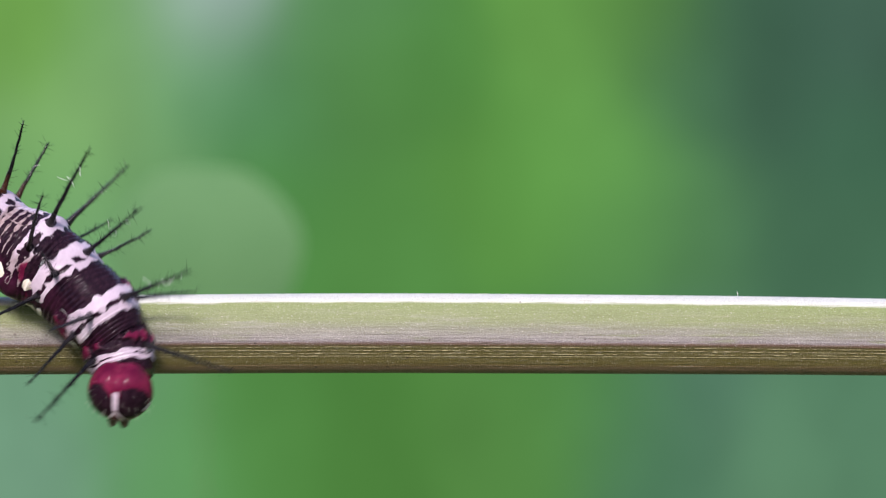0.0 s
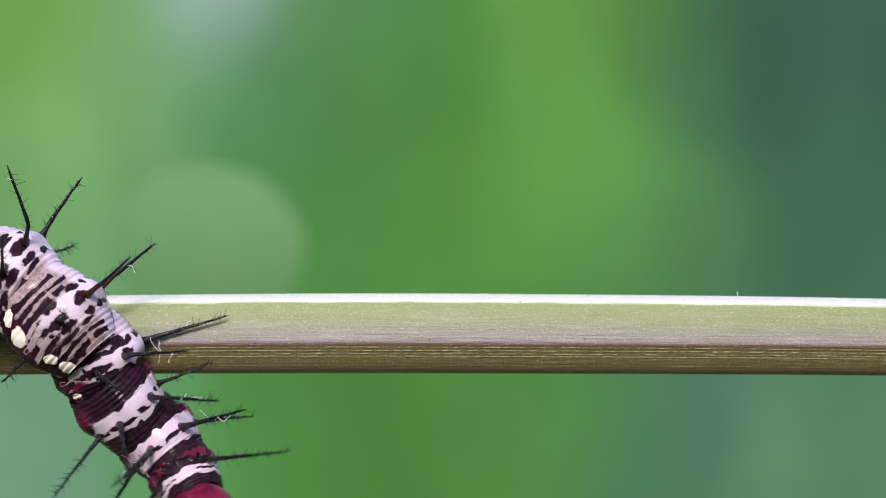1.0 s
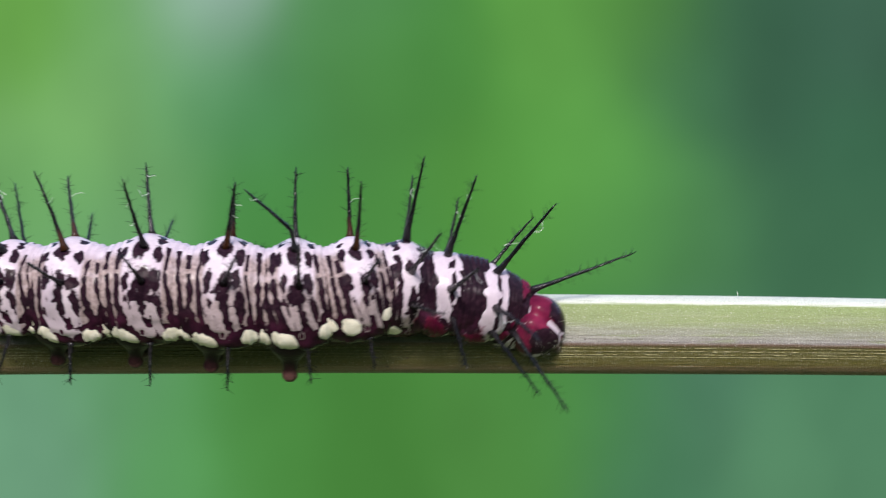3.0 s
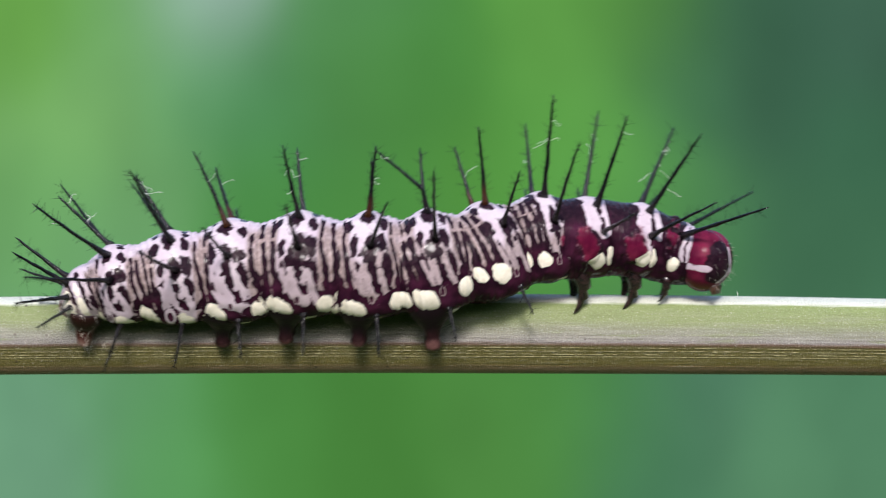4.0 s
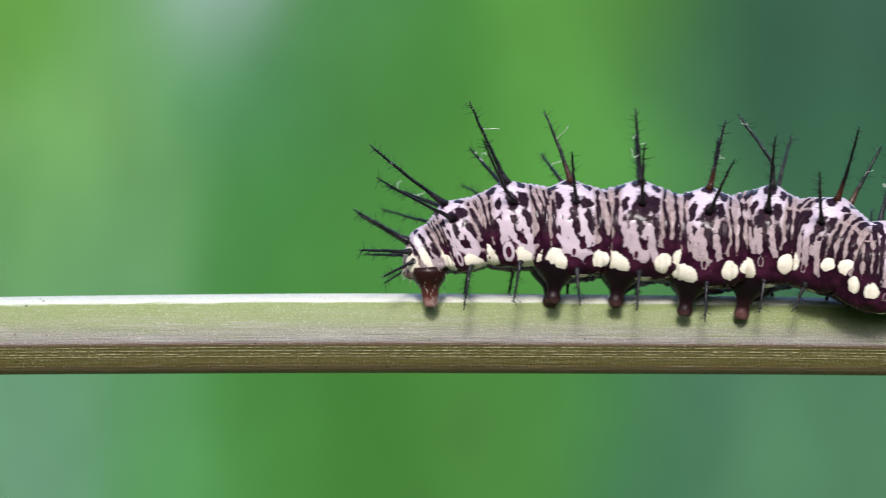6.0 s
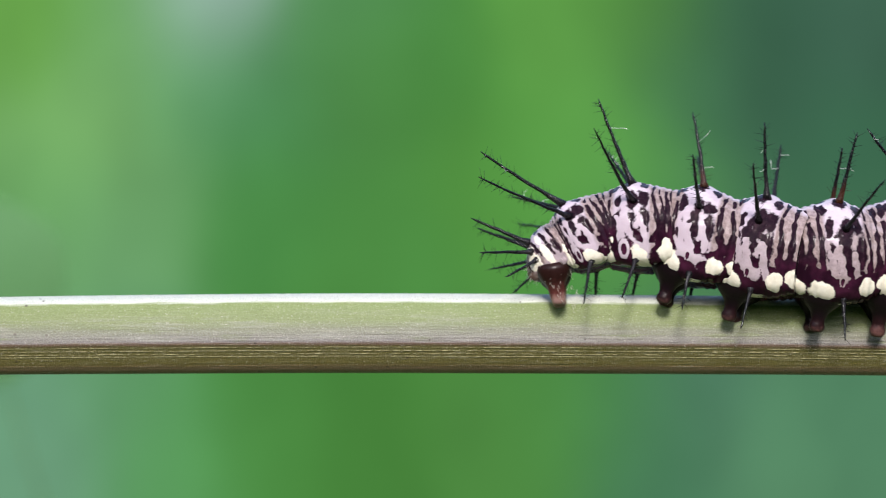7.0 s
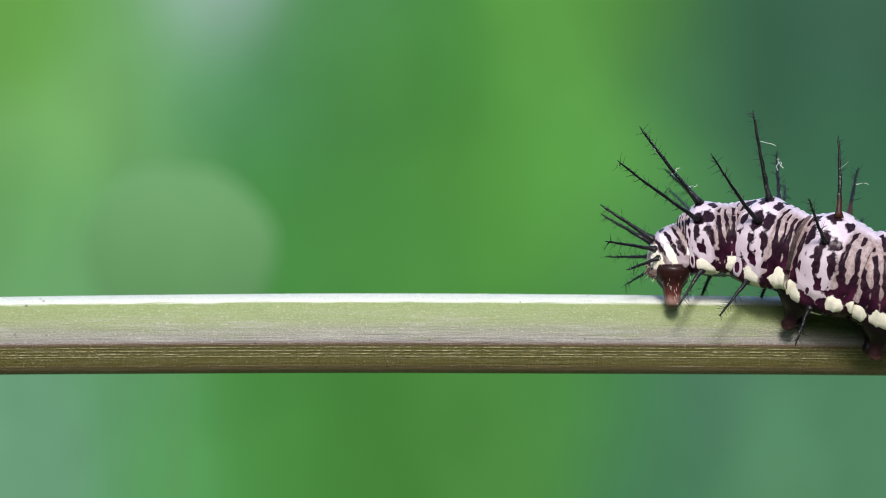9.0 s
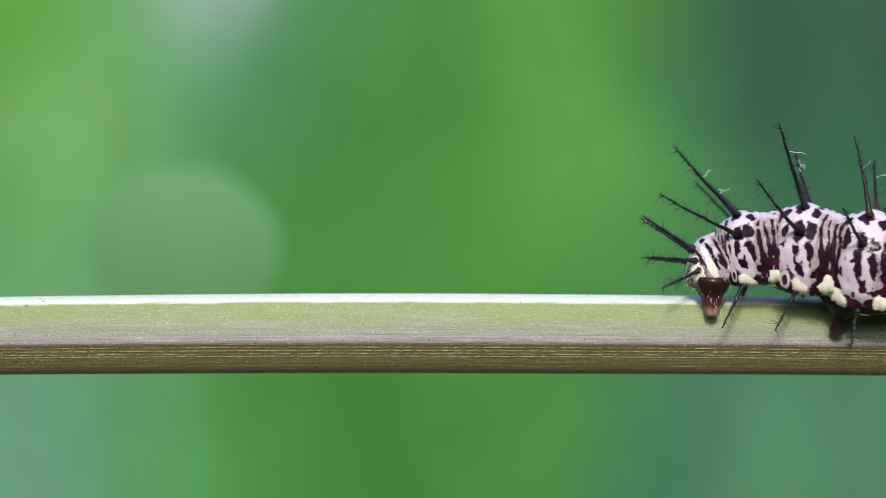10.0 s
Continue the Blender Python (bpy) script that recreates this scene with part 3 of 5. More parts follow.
def spine_mesh(length, seed, material, bent=0.0, thick=1.0):
    """A stiff black spine, thorny with short bristles, swollen at its foot; it stands along z."""
    rnd = random.Random(seed)
    n = 12
    pts, rad = [], []
    sx, sy = rnd.uniform(-0.05, 0.05), rnd.uniform(-0.05, 0.05)
    for i in range(n + 1):
        w = i / n
        kink = bent * max(0.0, w - 0.35) if bent else 0.0
        pts.append(Vector((length * (sx * w * w + kink) + 0.02 * rnd.uniform(-1, 1), length * sy * w * w + 0.02 * rnd.uniform(-1, 1), length * w - 0.12)))
        r = (0.145 * (1 - w) + 0.052 * w) * thick + 0.14 * math.exp(-w * 16)
        rad.append(r * rnd.uniform(0.88, 1.12) if 0 < i < n else (r if i == 0 else 0.02))
    pts, rad = [p * MM for p in pts], [r * MM for r in rad]
    spine_line[:] = pts
    verts, faces = rod(pts, rad, 8)
    for _ in range(int(9 + length * 7)):
        w = rnd.uniform(0.12, 0.97)
        i = min(int(w * n), n - 1)
        p = pts[i].lerp(pts[i + 1], w * n - i)
        a = rnd.uniform(0, 2 * math.pi)
        way = Vector((math.cos(a), math.sin(a), rnd.uniform(0.1, 0.9))).normalized()
        ln = rnd.uniform(0.25, 0.65) * MM
        rod([p, p + way * ln * 0.3, p + way * ln], [0.028 * MM, 0.013 * MM, 0.005 * MM], 4, verts, faces)
    return mesh("spine", verts, faces, material)


def add_spine(ring, body, u, th, side, length, lean, splay=0.0, material=None, bent=0.0, thick=1.0):
    r = float(ring.radius(np.array(u), np.array(float(th))))
    a = radians(th)
    out = Vector((0, side * math.sin(a), math.cos(a)))
    a2 = radians(th + splay)
    way = Vector((0, side * math.sin(a2), math.cos(a2))) * math.cos(radians(lean)) + Vector((1, 0, 0)) * math.sin(radians(lean))
    x = float(ring.along(np.array(u)))
    ob = part("spine", spine_mesh(length, hash((ring.i, int(th), int(side), int(length * 10))) % 9973, material or SPINE, bent, thick), body)
    spine_lines[ob.name] = list(spine_line)
    q = way.to_track_quat("Z", "Y").to_matrix().to_4x4()
    ob.matrix_basis = Matrix.Translation((Vector((x, 0, 0)) + out * (r - 0.02)) * MM) @ q
    return ob


def proleg_mesh(length, wide, skin=None, blunt=0.0):
    """A fleshy false leg with a ring fold and a flat gripping pad; it hangs along -z."""
    verts, faces = [], []
    prof = [(0.0, 2.10), (0.16, 2.12), (0.32, 1.90), (0.44, 1.42), (0.52, 1.08), (0.61, 0.76), (0.74, 0.56), (0.82, 0.58), (0.87, 0.66), (0.94, 0.64), (1.0, 0.44)]
    cols = 18
    for i, (w, r) in enumerate(prof):
        r = max(r * (1 - 0.35 * blunt), blunt * ((1.45 - 0.75 * w) if w < 0.97 else 0.5))
        for j in range(cols):
            a = 2 * math.pi * j / cols
            k = 1 + 0.06 * noise.noise((math.cos(a) * 2, math.sin(a) * 2, w * 6))
            verts.append((r * wide * k * math.cos(a) * MM, 0.8 * r * wide * k * math.sin(a) * MM, -w * length * MM))
    faces = tube_faces(len(prof), cols)
    faces = [f[::-1] for f in faces]
    faces.append(tuple(range(cols)))
    faces.append(tuple((len(prof) - 1) * cols + j for j in reversed(range(cols))))
    return mesh("proleg", verts, faces, skin or FOOT)


def leg_mesh(length):
    """A jointed black walking leg that ends in a claw; it hangs along -z and curves back."""
    pts = [(0, 0, 0.25), (0.10, 0, -0.12), (0.16, 0, -0.40), (0.10, 0, -0.46), (0.12, 0, -0.70), (0.05, 0, -0.76), (0.0, 0, -0.95), (-0.12, 0, -1.12), (-0.2, 0, -1.2)]
    rad = [0.36, 0.33, 0.27, 0.20, 0.22, 0.15, 0.11, 0.06, 0.01]
    verts, faces = rod([Vector(p) * length * MM for p in pts], [r * length * 0.75 * MM for r in rad], 10)
    return mesh("leg", verts, faces, CLAW)


# angle from the back, lean ahead, splay, length in mm: near back spine, far back spine, side spine, low spine
SPINES = {
    "a8": ((20, -35, 7, 5.5), (20, -40, 17, 4.2), (62, -32, 0, 6.6), (142, -26, 7, 2.9)),
    "a7": ((20, -22, -7, 5.1), (20, -25, 17, 3.9), (62, -21, -2, 5.8), (142, -15, 14, 2.6)),
    "a6": ((20, -16, -28, 4.5), (20, -17, 28, 4.2), (62, -11, -5, 3.9), (142, 1, 16, 2.3)),
    "a5": ((20, -10, -4, 4.2), (20, -9, 8, 4.1), (62, -3, -11, 4.3), (142, 0, 20, 2.4)),
    "a4": ((20, 9, -5, 4.0), (20, 7, -40, 3.4), (62, 14, -10, 4.3), (142, 0, 20, 2.4)),
    "a3": ((20, -2, 0, 4.1), (20, 2, -2, 4.0), (62, 3, -16, 5.1), (142, 4, 20, 2.0)),
    "a2": ((20, 7, -3, 4.4), (20, 5, -7, 3.9), (62, 4, -5, 4.3), (142, 4, 20, 1.8)),
    "a1": ((28, 5, 3, 6.0), (28, 8, -6, 5.0), (70, 4, -17, 6.0), (142, 4, 20, 0.0)),
    "t3": ((28, 10, -5, 5.8), (28, 15, -7, 5.4), (70, 3, -2, 4.7), (142, 4, 20, 0.0)),
    "t2": ((28, 12, 5, 6.2), (28, 22, 3, 5.6), (70, 21, -14, 5.5), (142, 10, 20, 0.0))}


# how the side spine of the left flank differs: lean, splay, share of the length
FAR_SIDE = {"a8": (0, 0, 1), "a7": (0, 0, 1), "a6": (0, 15, 1), "a5": (0, 30, 1), "a4": (0, 45, 0.9), "a3": (0, 50, 0.85), "a2": (0, 50, 0.9),
            "a1": (8, 0, 0.72), "t3": (15, 0, 0.72), "t2": (10, 0, 0.65)}


def add_silk(spine, length, seed):
    """A curl of pale silk caught on a spine, in the spine's own space."""
    rnd = random.Random(seed)
    line = spine_lines[spine.name]
    p, d = line[int(rnd.uniform(0.4, 0.95) * (len(line) - 1))] / MM, Vector((rnd.uniform(-1, 1), rnd.uniform(-1, 1), rnd.uniform(-0.6, 0.6))).normalized()
    pts, turn, size = [p.copy()], rnd.uniform(-0.8, 0.8), rnd.uniform(0.5, 1.3)
    spin = Vector((rnd.uniform(-1, 1), rnd.uniform(-1, 1), 0.3)).normalized()
    for i in range(16):
        turn = 0.7 * turn + rnd.uniform(-0.55, 0.55)
        d = (Matrix.Rotation(turn, 3, spin) @ d + Vector((0, rnd.uniform(-0.2, 0.2), 0))).normalized()
        p = p + d * size / 16
        pts.append(p.copy())
    verts, faces = rod([q * MM for q in pts], [0.012 * MM] * 16 + [0.005 * MM], 5)
    ob = part("silk_thread", mesh("silk_thread", verts, faces, SILK), spine.parent, "curled white silk thread")
    ob.matrix_basis = spine.matrix_basis.copy()


# how many curls hang on the back spines of the right and the left side
SILKS = {"a8": (1, 3), "a7": (1, 3), "a6": (1, 1), "a5": (2, 2), "a4": (1, 1), "a3": (1, 0), "a2": (0, 1), "a1": (4, 2), "t3": (1, 4), "t2": (2, 5)}


def build_rings():
    rnd_tail = random.Random(77)
    for name in ORDER:
        ring = Ring(name)
        body = part("body_ring", ring.skin(), caterpillar)
        rings[name] = body
        if name in ("a8", "a7", "a6"):
            body["label"] = "lilac-white hind ring with black spots and cream flecks"
        elif name[0] == "a":
            body["label"] = "lilac-white ring with tan folds and cream warts"
        elif name in ("t2", "t3"):
            body["label"] = "black and white banded ring with crimson sides"
        elif name == "t1":
            body["label"] = "dark maroon collar with a white band"
        else:
            body["label"] = "rounded tail end with cream plates"
        if name in SPINES:
            for side in (-1, 1):
                near, far, lateral, low = SPINES[name]
                th, lean, splay, length = near if side < 0 else far
                tone = SPINE_ORANGE if name in ("a2", "a4", "a6") else SPINE
                back = add_spine(ring, body, 0.02, th, side, length, lean, splay, tone, -0.75 if name == "a3" and side < 0 else 0.0)
                for k in range(SILKS[name][0 if side < 0 else 1]):
                    add_silk(back, length, ring.i * 31 + k * 7 + side)
                th, lean, splay, length = lateral
                if side > 0:
                    lean, splay, length = lean + FAR_SIDE[name][0], splay + FAR_SIDE[name][1], length * FAR_SIDE[name][2]
                add_spine(ring, body, 0.05, th, side, length, lean, splay, SPINE, 0, 0.85)
                th, lean, splay, length = low
                if length:
                    add_spine(ring, body, 0.08, th, side, length, lean, splay, SPINE, 0, 0.8)
        if name == "t1":
            for side in (-1, 1):
                add_spine(ring, body, 0.10, 50, side, 6.2, 38, 0, SPINE, 0, 0.95)
        if name == "tail":
            for side in (-1, 1):
                add_spine(ring, body, -0.30, 22, side, 3.6, -30, -8)
                add_spine(ring, body, -0.45, 58, side, 3.2, -48, -12, None, 0, 0.85)
                add_spine(ring, body, -0.5, 88, side, 2.3, -64, 0, None, 0, 0.75)
                leg = part("proleg", proleg_mesh(2.25, 0.62, HIND_FOOT, 0.8), body, "red-brown gripping hind leg")
                leg.matrix_basis = pose(-0.25 * MM, side * 0.62 * MM, -0.6 * MM, -side * 8, 28, 0)
            verts, faces = [], []
            for _ in range(150):
                a, w = radians(rnd_tail.uniform(70, 290)), rnd_tail.uniform(-0.9, 0.2)
                th = math.degrees(a)
                p = Vector((float(ring.along(np.array(w))), 0, 0)) + float(ring.radius(np.array(w), np.array(180 - abs(th - 180)))) * Vector((0, math.sin(a), math.cos(a)))
                if th > 100 and th < 260 and rnd_tail.random() < 0.4:
                    p = Vector((-0.5 + rnd_tail.uniform(-0.6, 0.5), rnd_tail.choice((-1, 1)) * (0.55 + rnd_tail.uniform(0.2, 0.6)), -0.9 - rnd_tail.uniform(0.2, 1.9)))
                way = (Vector((p.x * 0.3 - 0.3, p.y, p.z * 0.4 - 0.2)) + Vector((rnd_tail.uniform(-0.7, 0.4), 0, rnd_tail.uniform(-0.5, 0.4)))).normalized()
                ln = rnd_tail.uniform(0.18, 0.5)
                rod([q * MM for q in (p, p + way * ln * 0.6, p + way * ln + Vector((0, 0, -0.06)))], [0.011 * MM, 0.008 * MM, 0.004 * MM], 4, verts, faces)
            part("tail_hair", mesh("tail_hair", verts, faces, HAIR), body, "short pale hairs round the tail end")
        if name in ("a3", "a4", "a5", "a6"):
            for side in (-1, 1):
                leg = part("proleg", proleg_mesh({"a6": 2.65, "a3": 3.1}.get(name, 2.7), 0.66), body, "dark maroon proleg with a pinkish foot")
                leg.matrix_basis = pose(-0.6 * MM, side * 1.0 * MM, (-ring.r * 0.55) * MM, -side * 6, 6, 0)
        if name in ("t1", "t2", "t3"):
            for side in (-1, 1):
                leg = part("leg", leg_mesh({"t3": 1.9, "t2": 1.75, "t1": 1.1}[name]), body, "glossy black clawed leg")
                leg.matrix_basis = pose({"t3": -0.85, "t2": -0.4, "t1": -0.1}[name] * MM, side * 0.95 * MM, (-ring.r * 0.80) * MM, -side * 10, -6, 0)


build_rings()


def build_head():
    nu, nt = 56, 96
    verts, pat, tone = [], [], []
    for i in range(nu):
        a = math.pi * (i + 0.5) / nu
        for j in range(nt):
            b = 2 * math.pi * j / nt
            x, y, z = -math.cos(a), math.sin(a) * math.sin(b), math.sin(a) * math.cos(b)
            groove = 1 - 0.10 * math.exp(-(y / 0.16) ** 2) * max(0, min(1, z * 1.5 + 0.5)) * (0.4 + 0.6 * (x > 0))
            lobe = 1 + 0.07 * math.exp(-((abs(y) - 0.5) / 0.3) ** 2) * max(0, z)
            s = groove * lobe
            jaw = 1 - 0.15 * max(0, -z - 0.3)
            verts.append((1.54 * x * s * jaw * MM, 1.74 * y * s * jaw * MM, (1.74 * z * s - 0.1) * MM))
            wob = noise.noise((x * 3, y * 3 + 5, z * 3)) * 0.10
            away = math.hypot((x - 0.80) / 1.0, (abs(y) - 0.53) / 0.80, (z - 0.03) / 1.1)
            black = max((0.69 + wob - away) * 4, (-0.6 - x) * 4 + wob)
            fork = 0.02 + 0.55 * max(0, -0.05 - z)
            white = (0.062 + 0.04 * max(0, z) - abs(abs(y) - fork)) * 9 if x > 0.25 and -0.62 < z < 0.62 else -1
            white = max(white, (0.12 - math.hypot(abs(y) - 0.9, z + 0.2)) * 5)
            black = min(black, -white * 2) if white > -0.3 else black
            pat.append((max(-1, min(1, black)), -1, max(-1, min(1, 0.8 - 2 * max(0, white + 0.3)))))
            tone.append((0, 0.05, max(0, min(1, (-z - 0.62) * 5)) * 0.8))
    faces = tube_faces(nu, nt)
    faces.append(tuple(range(nt)))
    faces.append(tuple((nu - 1) * nt + j for j in reversed(range(nt))))
    me = mesh("head", verts, faces, SKIN)
    paint(me, "pattern", np.array(pat) * 0.5 + 0.5)
    paint(me, "tone", np.array(tone))
    head = part("head", me, caterpillar, "crimson head with glossy black cheeks and white lines")
    rings["head"] = head
    for side in (-1, 1):
        verts, faces = rod([Vector(p) * MM for p in ((0, 0, 0), (0.15, 0, -0.2), (0.2, 0, -0.45), (0.1, -side * 0.1, -0.6))], [r * MM for r in (0.3, 0.3, 0.2, 0.05)], 10)
        jaw = part("mandible", mesh("mandible", verts, faces, MOUTH), head)
        jaw.matrix_basis = pose(0.72 * MM, side * 0.3 * MM, -1.25 * MM)
    rnd = random.Random(5)
    verts, faces = [], []
    for _ in range(60):
        y, z = rnd.uniform(-0.97, 0.97), rnd.uniform(-0.98, 0.75)
        if y * y + z * z > 0.95:
            continue
        x = math.sqrt(1 - y * y - z * z)
        p = Vector((1.52 * x, 1.72 * y, 1.72 * z - 0.1)) * MM
        way = (Vector((x, y, z)) + Vector((0.2, rnd.uniform(-0.3, 0.3), rnd.uniform(-0.6, 0.1)))).normalized()
        ln = rnd.uniform(0.15, 0.45) * MM
        rod([p * 0.98, p + way * ln * 0.6, p + way * ln + Vector((0, 0, -0.1 * MM))], [0.0035 * MM, 0.003 * MM, 0.0015 * MM], 4, verts, faces)
    part("face_hair", mesh("face_hair", verts, faces, HAIR), head, "short pale hairs on the face")


build_head()


def motions():
    """The walk of the caterpillar: its middle, then each ring of the body in millimetres and degrees from there."""
    def at(t, x, y, z, rx=0, ry=0, rz=0):
        return (t, pose(x * MM, y * MM, z * MM, rx, ry, rz))

    walk(caterpillar, [
        (0, pose(-0.03175, -0.00246, 0.59948)),
        (0.3, pose(-0.02948, -0.00279, 0.59902)),
        (0.5, pose(-0.02817, -0.00318, 0.59911)),
        (0.8, pose(-0.02735, -0.00296, 0.59895)),
        (1, pose(-0.02700, -0.00334, 0.59864)),
        (1.2, pose(-0.02640, -0.00318, 0.59872)),
        (1.5, pose(-0.02482, -0.00303, 0.59886)),
        (2, pose(-0.02104, -0.00262, 0.59858)),
        (2.2, pose(-0.01922, -0.00388, 0.59771)),
        (2.5, pose(-0.01729, -0.00386, 0.59840)),
        (2.7, pose(-0.01501, -0.00433, 0.59763)),
        (3.8, pose(-0.00534, -0.00381, 0.59802)),
        (4, pose(-0.00396, -0.00275, 0.59900)),
        (4.2, pose(-0.00130, -0.00225, 0.59989)),
        (4.5, pose(0.00024, -0.00231, 0.60021)),
        (4.8, pose(0.00400, -0.00207, 0.59984)),
        (5, pose(0.00534, -0.00196, 0.60095)),
        (5.2, pose(0.00787, -0.00177, 0.60068)),
        (5.5, pose(0.01050, -0.00153, 0.60097)),
        (5.8, pose(0.01349, -0.00150, 0.60014)),
        (6, pose(0.01461, -0.00141, 0.60037)),
        (6.2, pose(0.01680, -0.00166, 0.60038)),
        (7.3, pose(0.02310, -0.00278, 0.59950)),
        (7.5, pose(0.02446, -0.00315, 0.59967)),
        (7.7, pose(0.02490, -0.00337, 0.59904)),
        (8, pose(0.02665, -0.00318, 0.59923)),
        (8.5, pose(0.02835, -0.00340, 0.59850)),
        (9, pose(0.02840, -0.00340, 0.59850)),
        (9.5, pose(0.02840, -0.00337, 0.59853)),
        (9.7, pose(0.02909, -0.00330, 0.59860)),
        (10, pose(0.03098, -0.00253, 0.59923))])
    walk(rings["tail"], [
        at(0, -16.02, -0.18, -1.17, 8.4, -2.6, 0.1), at(0.3, -15.96, 0.15, -0.76, 7.3, -1.6, 0.2),
        at(0.5, -16.22, 0.53, -0.86, 12.9, -1.2, 0.2), at(0.8, -16.16, 0.31, -0.70, 15.8, -1.3, 0.2),
        at(1, -16.22, 0.69, -0.43, 17.0, -0.7, 0.2), at(1.2, -16.07, 0.39, -0.50, 16.8, -0.7, 0.2),
        at(1.5, -16.15, 0.24, -0.61, 19.3, -1.3, 0.1), at(2, -16.03, -0.17, -0.30, 17.0, -2.2, 0.0),
        at(2.2, -16.69, 1.09, 0.47, 19.1, -0.2, 0.0), at(2.5, -15.58, 1.21, -0.07, 20.4, -3.1, -0.1),
        at(2.7, -17.24, 1.68, 0.46, 19.9, 1.5, -5.2), at(3.8, -15.89, 0.56, -0.23, 24.8, -8.6, 3.1),
        at(4, -15.62, -0.26, -1.51, 21.1, -23.3, 2.5), at(4.2, -16.71, -0.58, -2.39, 18.6, -27.2, 3.1),
        at(4.5, -15.38, -0.35, -2.54, 18.3, -26.1, -1.2), at(4.8, -16.05, -0.41, -1.83, 12.6, -27.2, 5.1),
        at(5, -15.42, -0.44, -2.72, 11.5, -26.3, 4.1), at(5.2, -16.30, -0.60, -1.98, 8.6, -24.8, 2.1),
        at(5.5, -16.02, -0.82, -2.06, 4.7, -30.8, -2.0), at(5.8, -16.17, -0.65, -0.56, -1.9, -32.2, 1.0),
        at(6, -15.48, -0.60, -0.74, -5.5, -30.5, 2.3), at(6.2, -16.57, -0.29, -0.68, -7.5, -24.1, 2.7),
        at(7.3, -15.26, 1.12, 0.06, -18.2, -40.3, 2.2), at(7.5, -16.16, 1.36, 0.05, -15.6, -23.6, 2.2),
        at(7.7, -16.13, 1.63, 0.55, -17.5, -26.7, 4.1), at(8, -14.67, 1.55, 0.38, -22.4, -37.8, 7.9),
        at(8.5, -15.70, 1.67, 1.09, -12.9, -28.7, 0.4), at(9, -15.72, 1.67, 1.12, -13.5, -27.1, 1.0),
        at(9.5, -14.65, 1.65, 2.00, -7.4, -21.0, 4.0), at(9.7, -14.94, 1.57, 0.87, -6.6, -43.1, 2.2),
        at(10, -16.10, 0.79, -0.11, -2.8, -27.1, -1.7)])
    walk(rings["a8"], [
        at(0, -14.30, -0.18, -1.09, 7.9, -2.3, -1.2), at(0.3, -14.24, 0.16, -0.71, 6.8, -1.4, -2.7),
        at(0.5, -14.48, 0.53, -0.82, 12.6, -1.2, -3.1), at(0.8, -14.43, 0.31, -0.66, 15.6, -1.2, -3.1),
        at(1, -14.49, 0.70, -0.41, 16.9, -0.6, -3.9), at(1.2, -14.34, 0.40, -0.48, 16.6, -0.6, -2.4),
        at(1.5, -14.42, 0.24, -0.57, 19.1, -1.2, -1.7), at(2, -14.30, -0.17, -0.23, 16.8, -1.8, -0.7),
        at(2.2, -14.97, 1.09, 0.47, 19.0, -0.1, -2.0), at(2.5, -13.86, 1.21, 0.02, 20.5, -2.7, -0.4),
        at(2.7, -15.46, 1.52, 0.43, 20.3, 3.0, -6.4), at(3.8, -14.87, 0.58, -0.06, 27.2, 4.0, 0.6),
        at(4, -14.13, -0.21, -0.88, 22.6, -6.5, 1.6), at(4.2, -15.06, -0.50, -1.55, 21.3, -10.7, 0.3),
        at(4.5, -13.88, -0.38, -1.80, 19.6, -11.7, -2.5), at(4.8, -14.54, -0.29, -1.05, 15.3, -13.5, 0.2),
        at(5, -14.01, -0.35, -2.01, 14.1, -14.8, -1.6), at(5.2, -14.83, -0.56, -1.29, 7.8, -13.2, 2.7),
        at(5.5, -14.49, -0.90, -1.14, -1.0, -15.6, 8.5), at(5.8, -14.89, -0.64, 0.27, -4.7, -18.3, 5.3),
        at(6, -13.99, -0.54, 0.16, -6.5, -18.6, 3.0), at(6.2, -15.09, -0.22, -0.05, -7.9, -10.9, 1.5),
        at(7.3, -13.80, 1.18, 1.12, -11.4, -26.6, -9.0), at(7.5, -14.53, 1.43, 0.77, -11.9, -9.7, -9.2),
        at(7.7, -14.29, 1.76, 1.34, -10.9, -13.0, -11.4), at(8, -13.30, 1.77, 1.46, -9.1, -18.8, -14.9),
        at(8.5, -14.10, 1.69, 2.03, -4.1, -2.5, -19.3), at(9, -14.07, 1.71, 2.01, -4.9, -1.4, -19.3),
        at(9.5, -13.14, 1.78, 2.66, 0.3, 4.6, -17.3), at(9.7, -13.73, 1.62, 1.86, 7.4, -15.7, -17.9),
        at(10, -14.53, 0.73, 0.73, 4.5, -3.4, -17.1)])
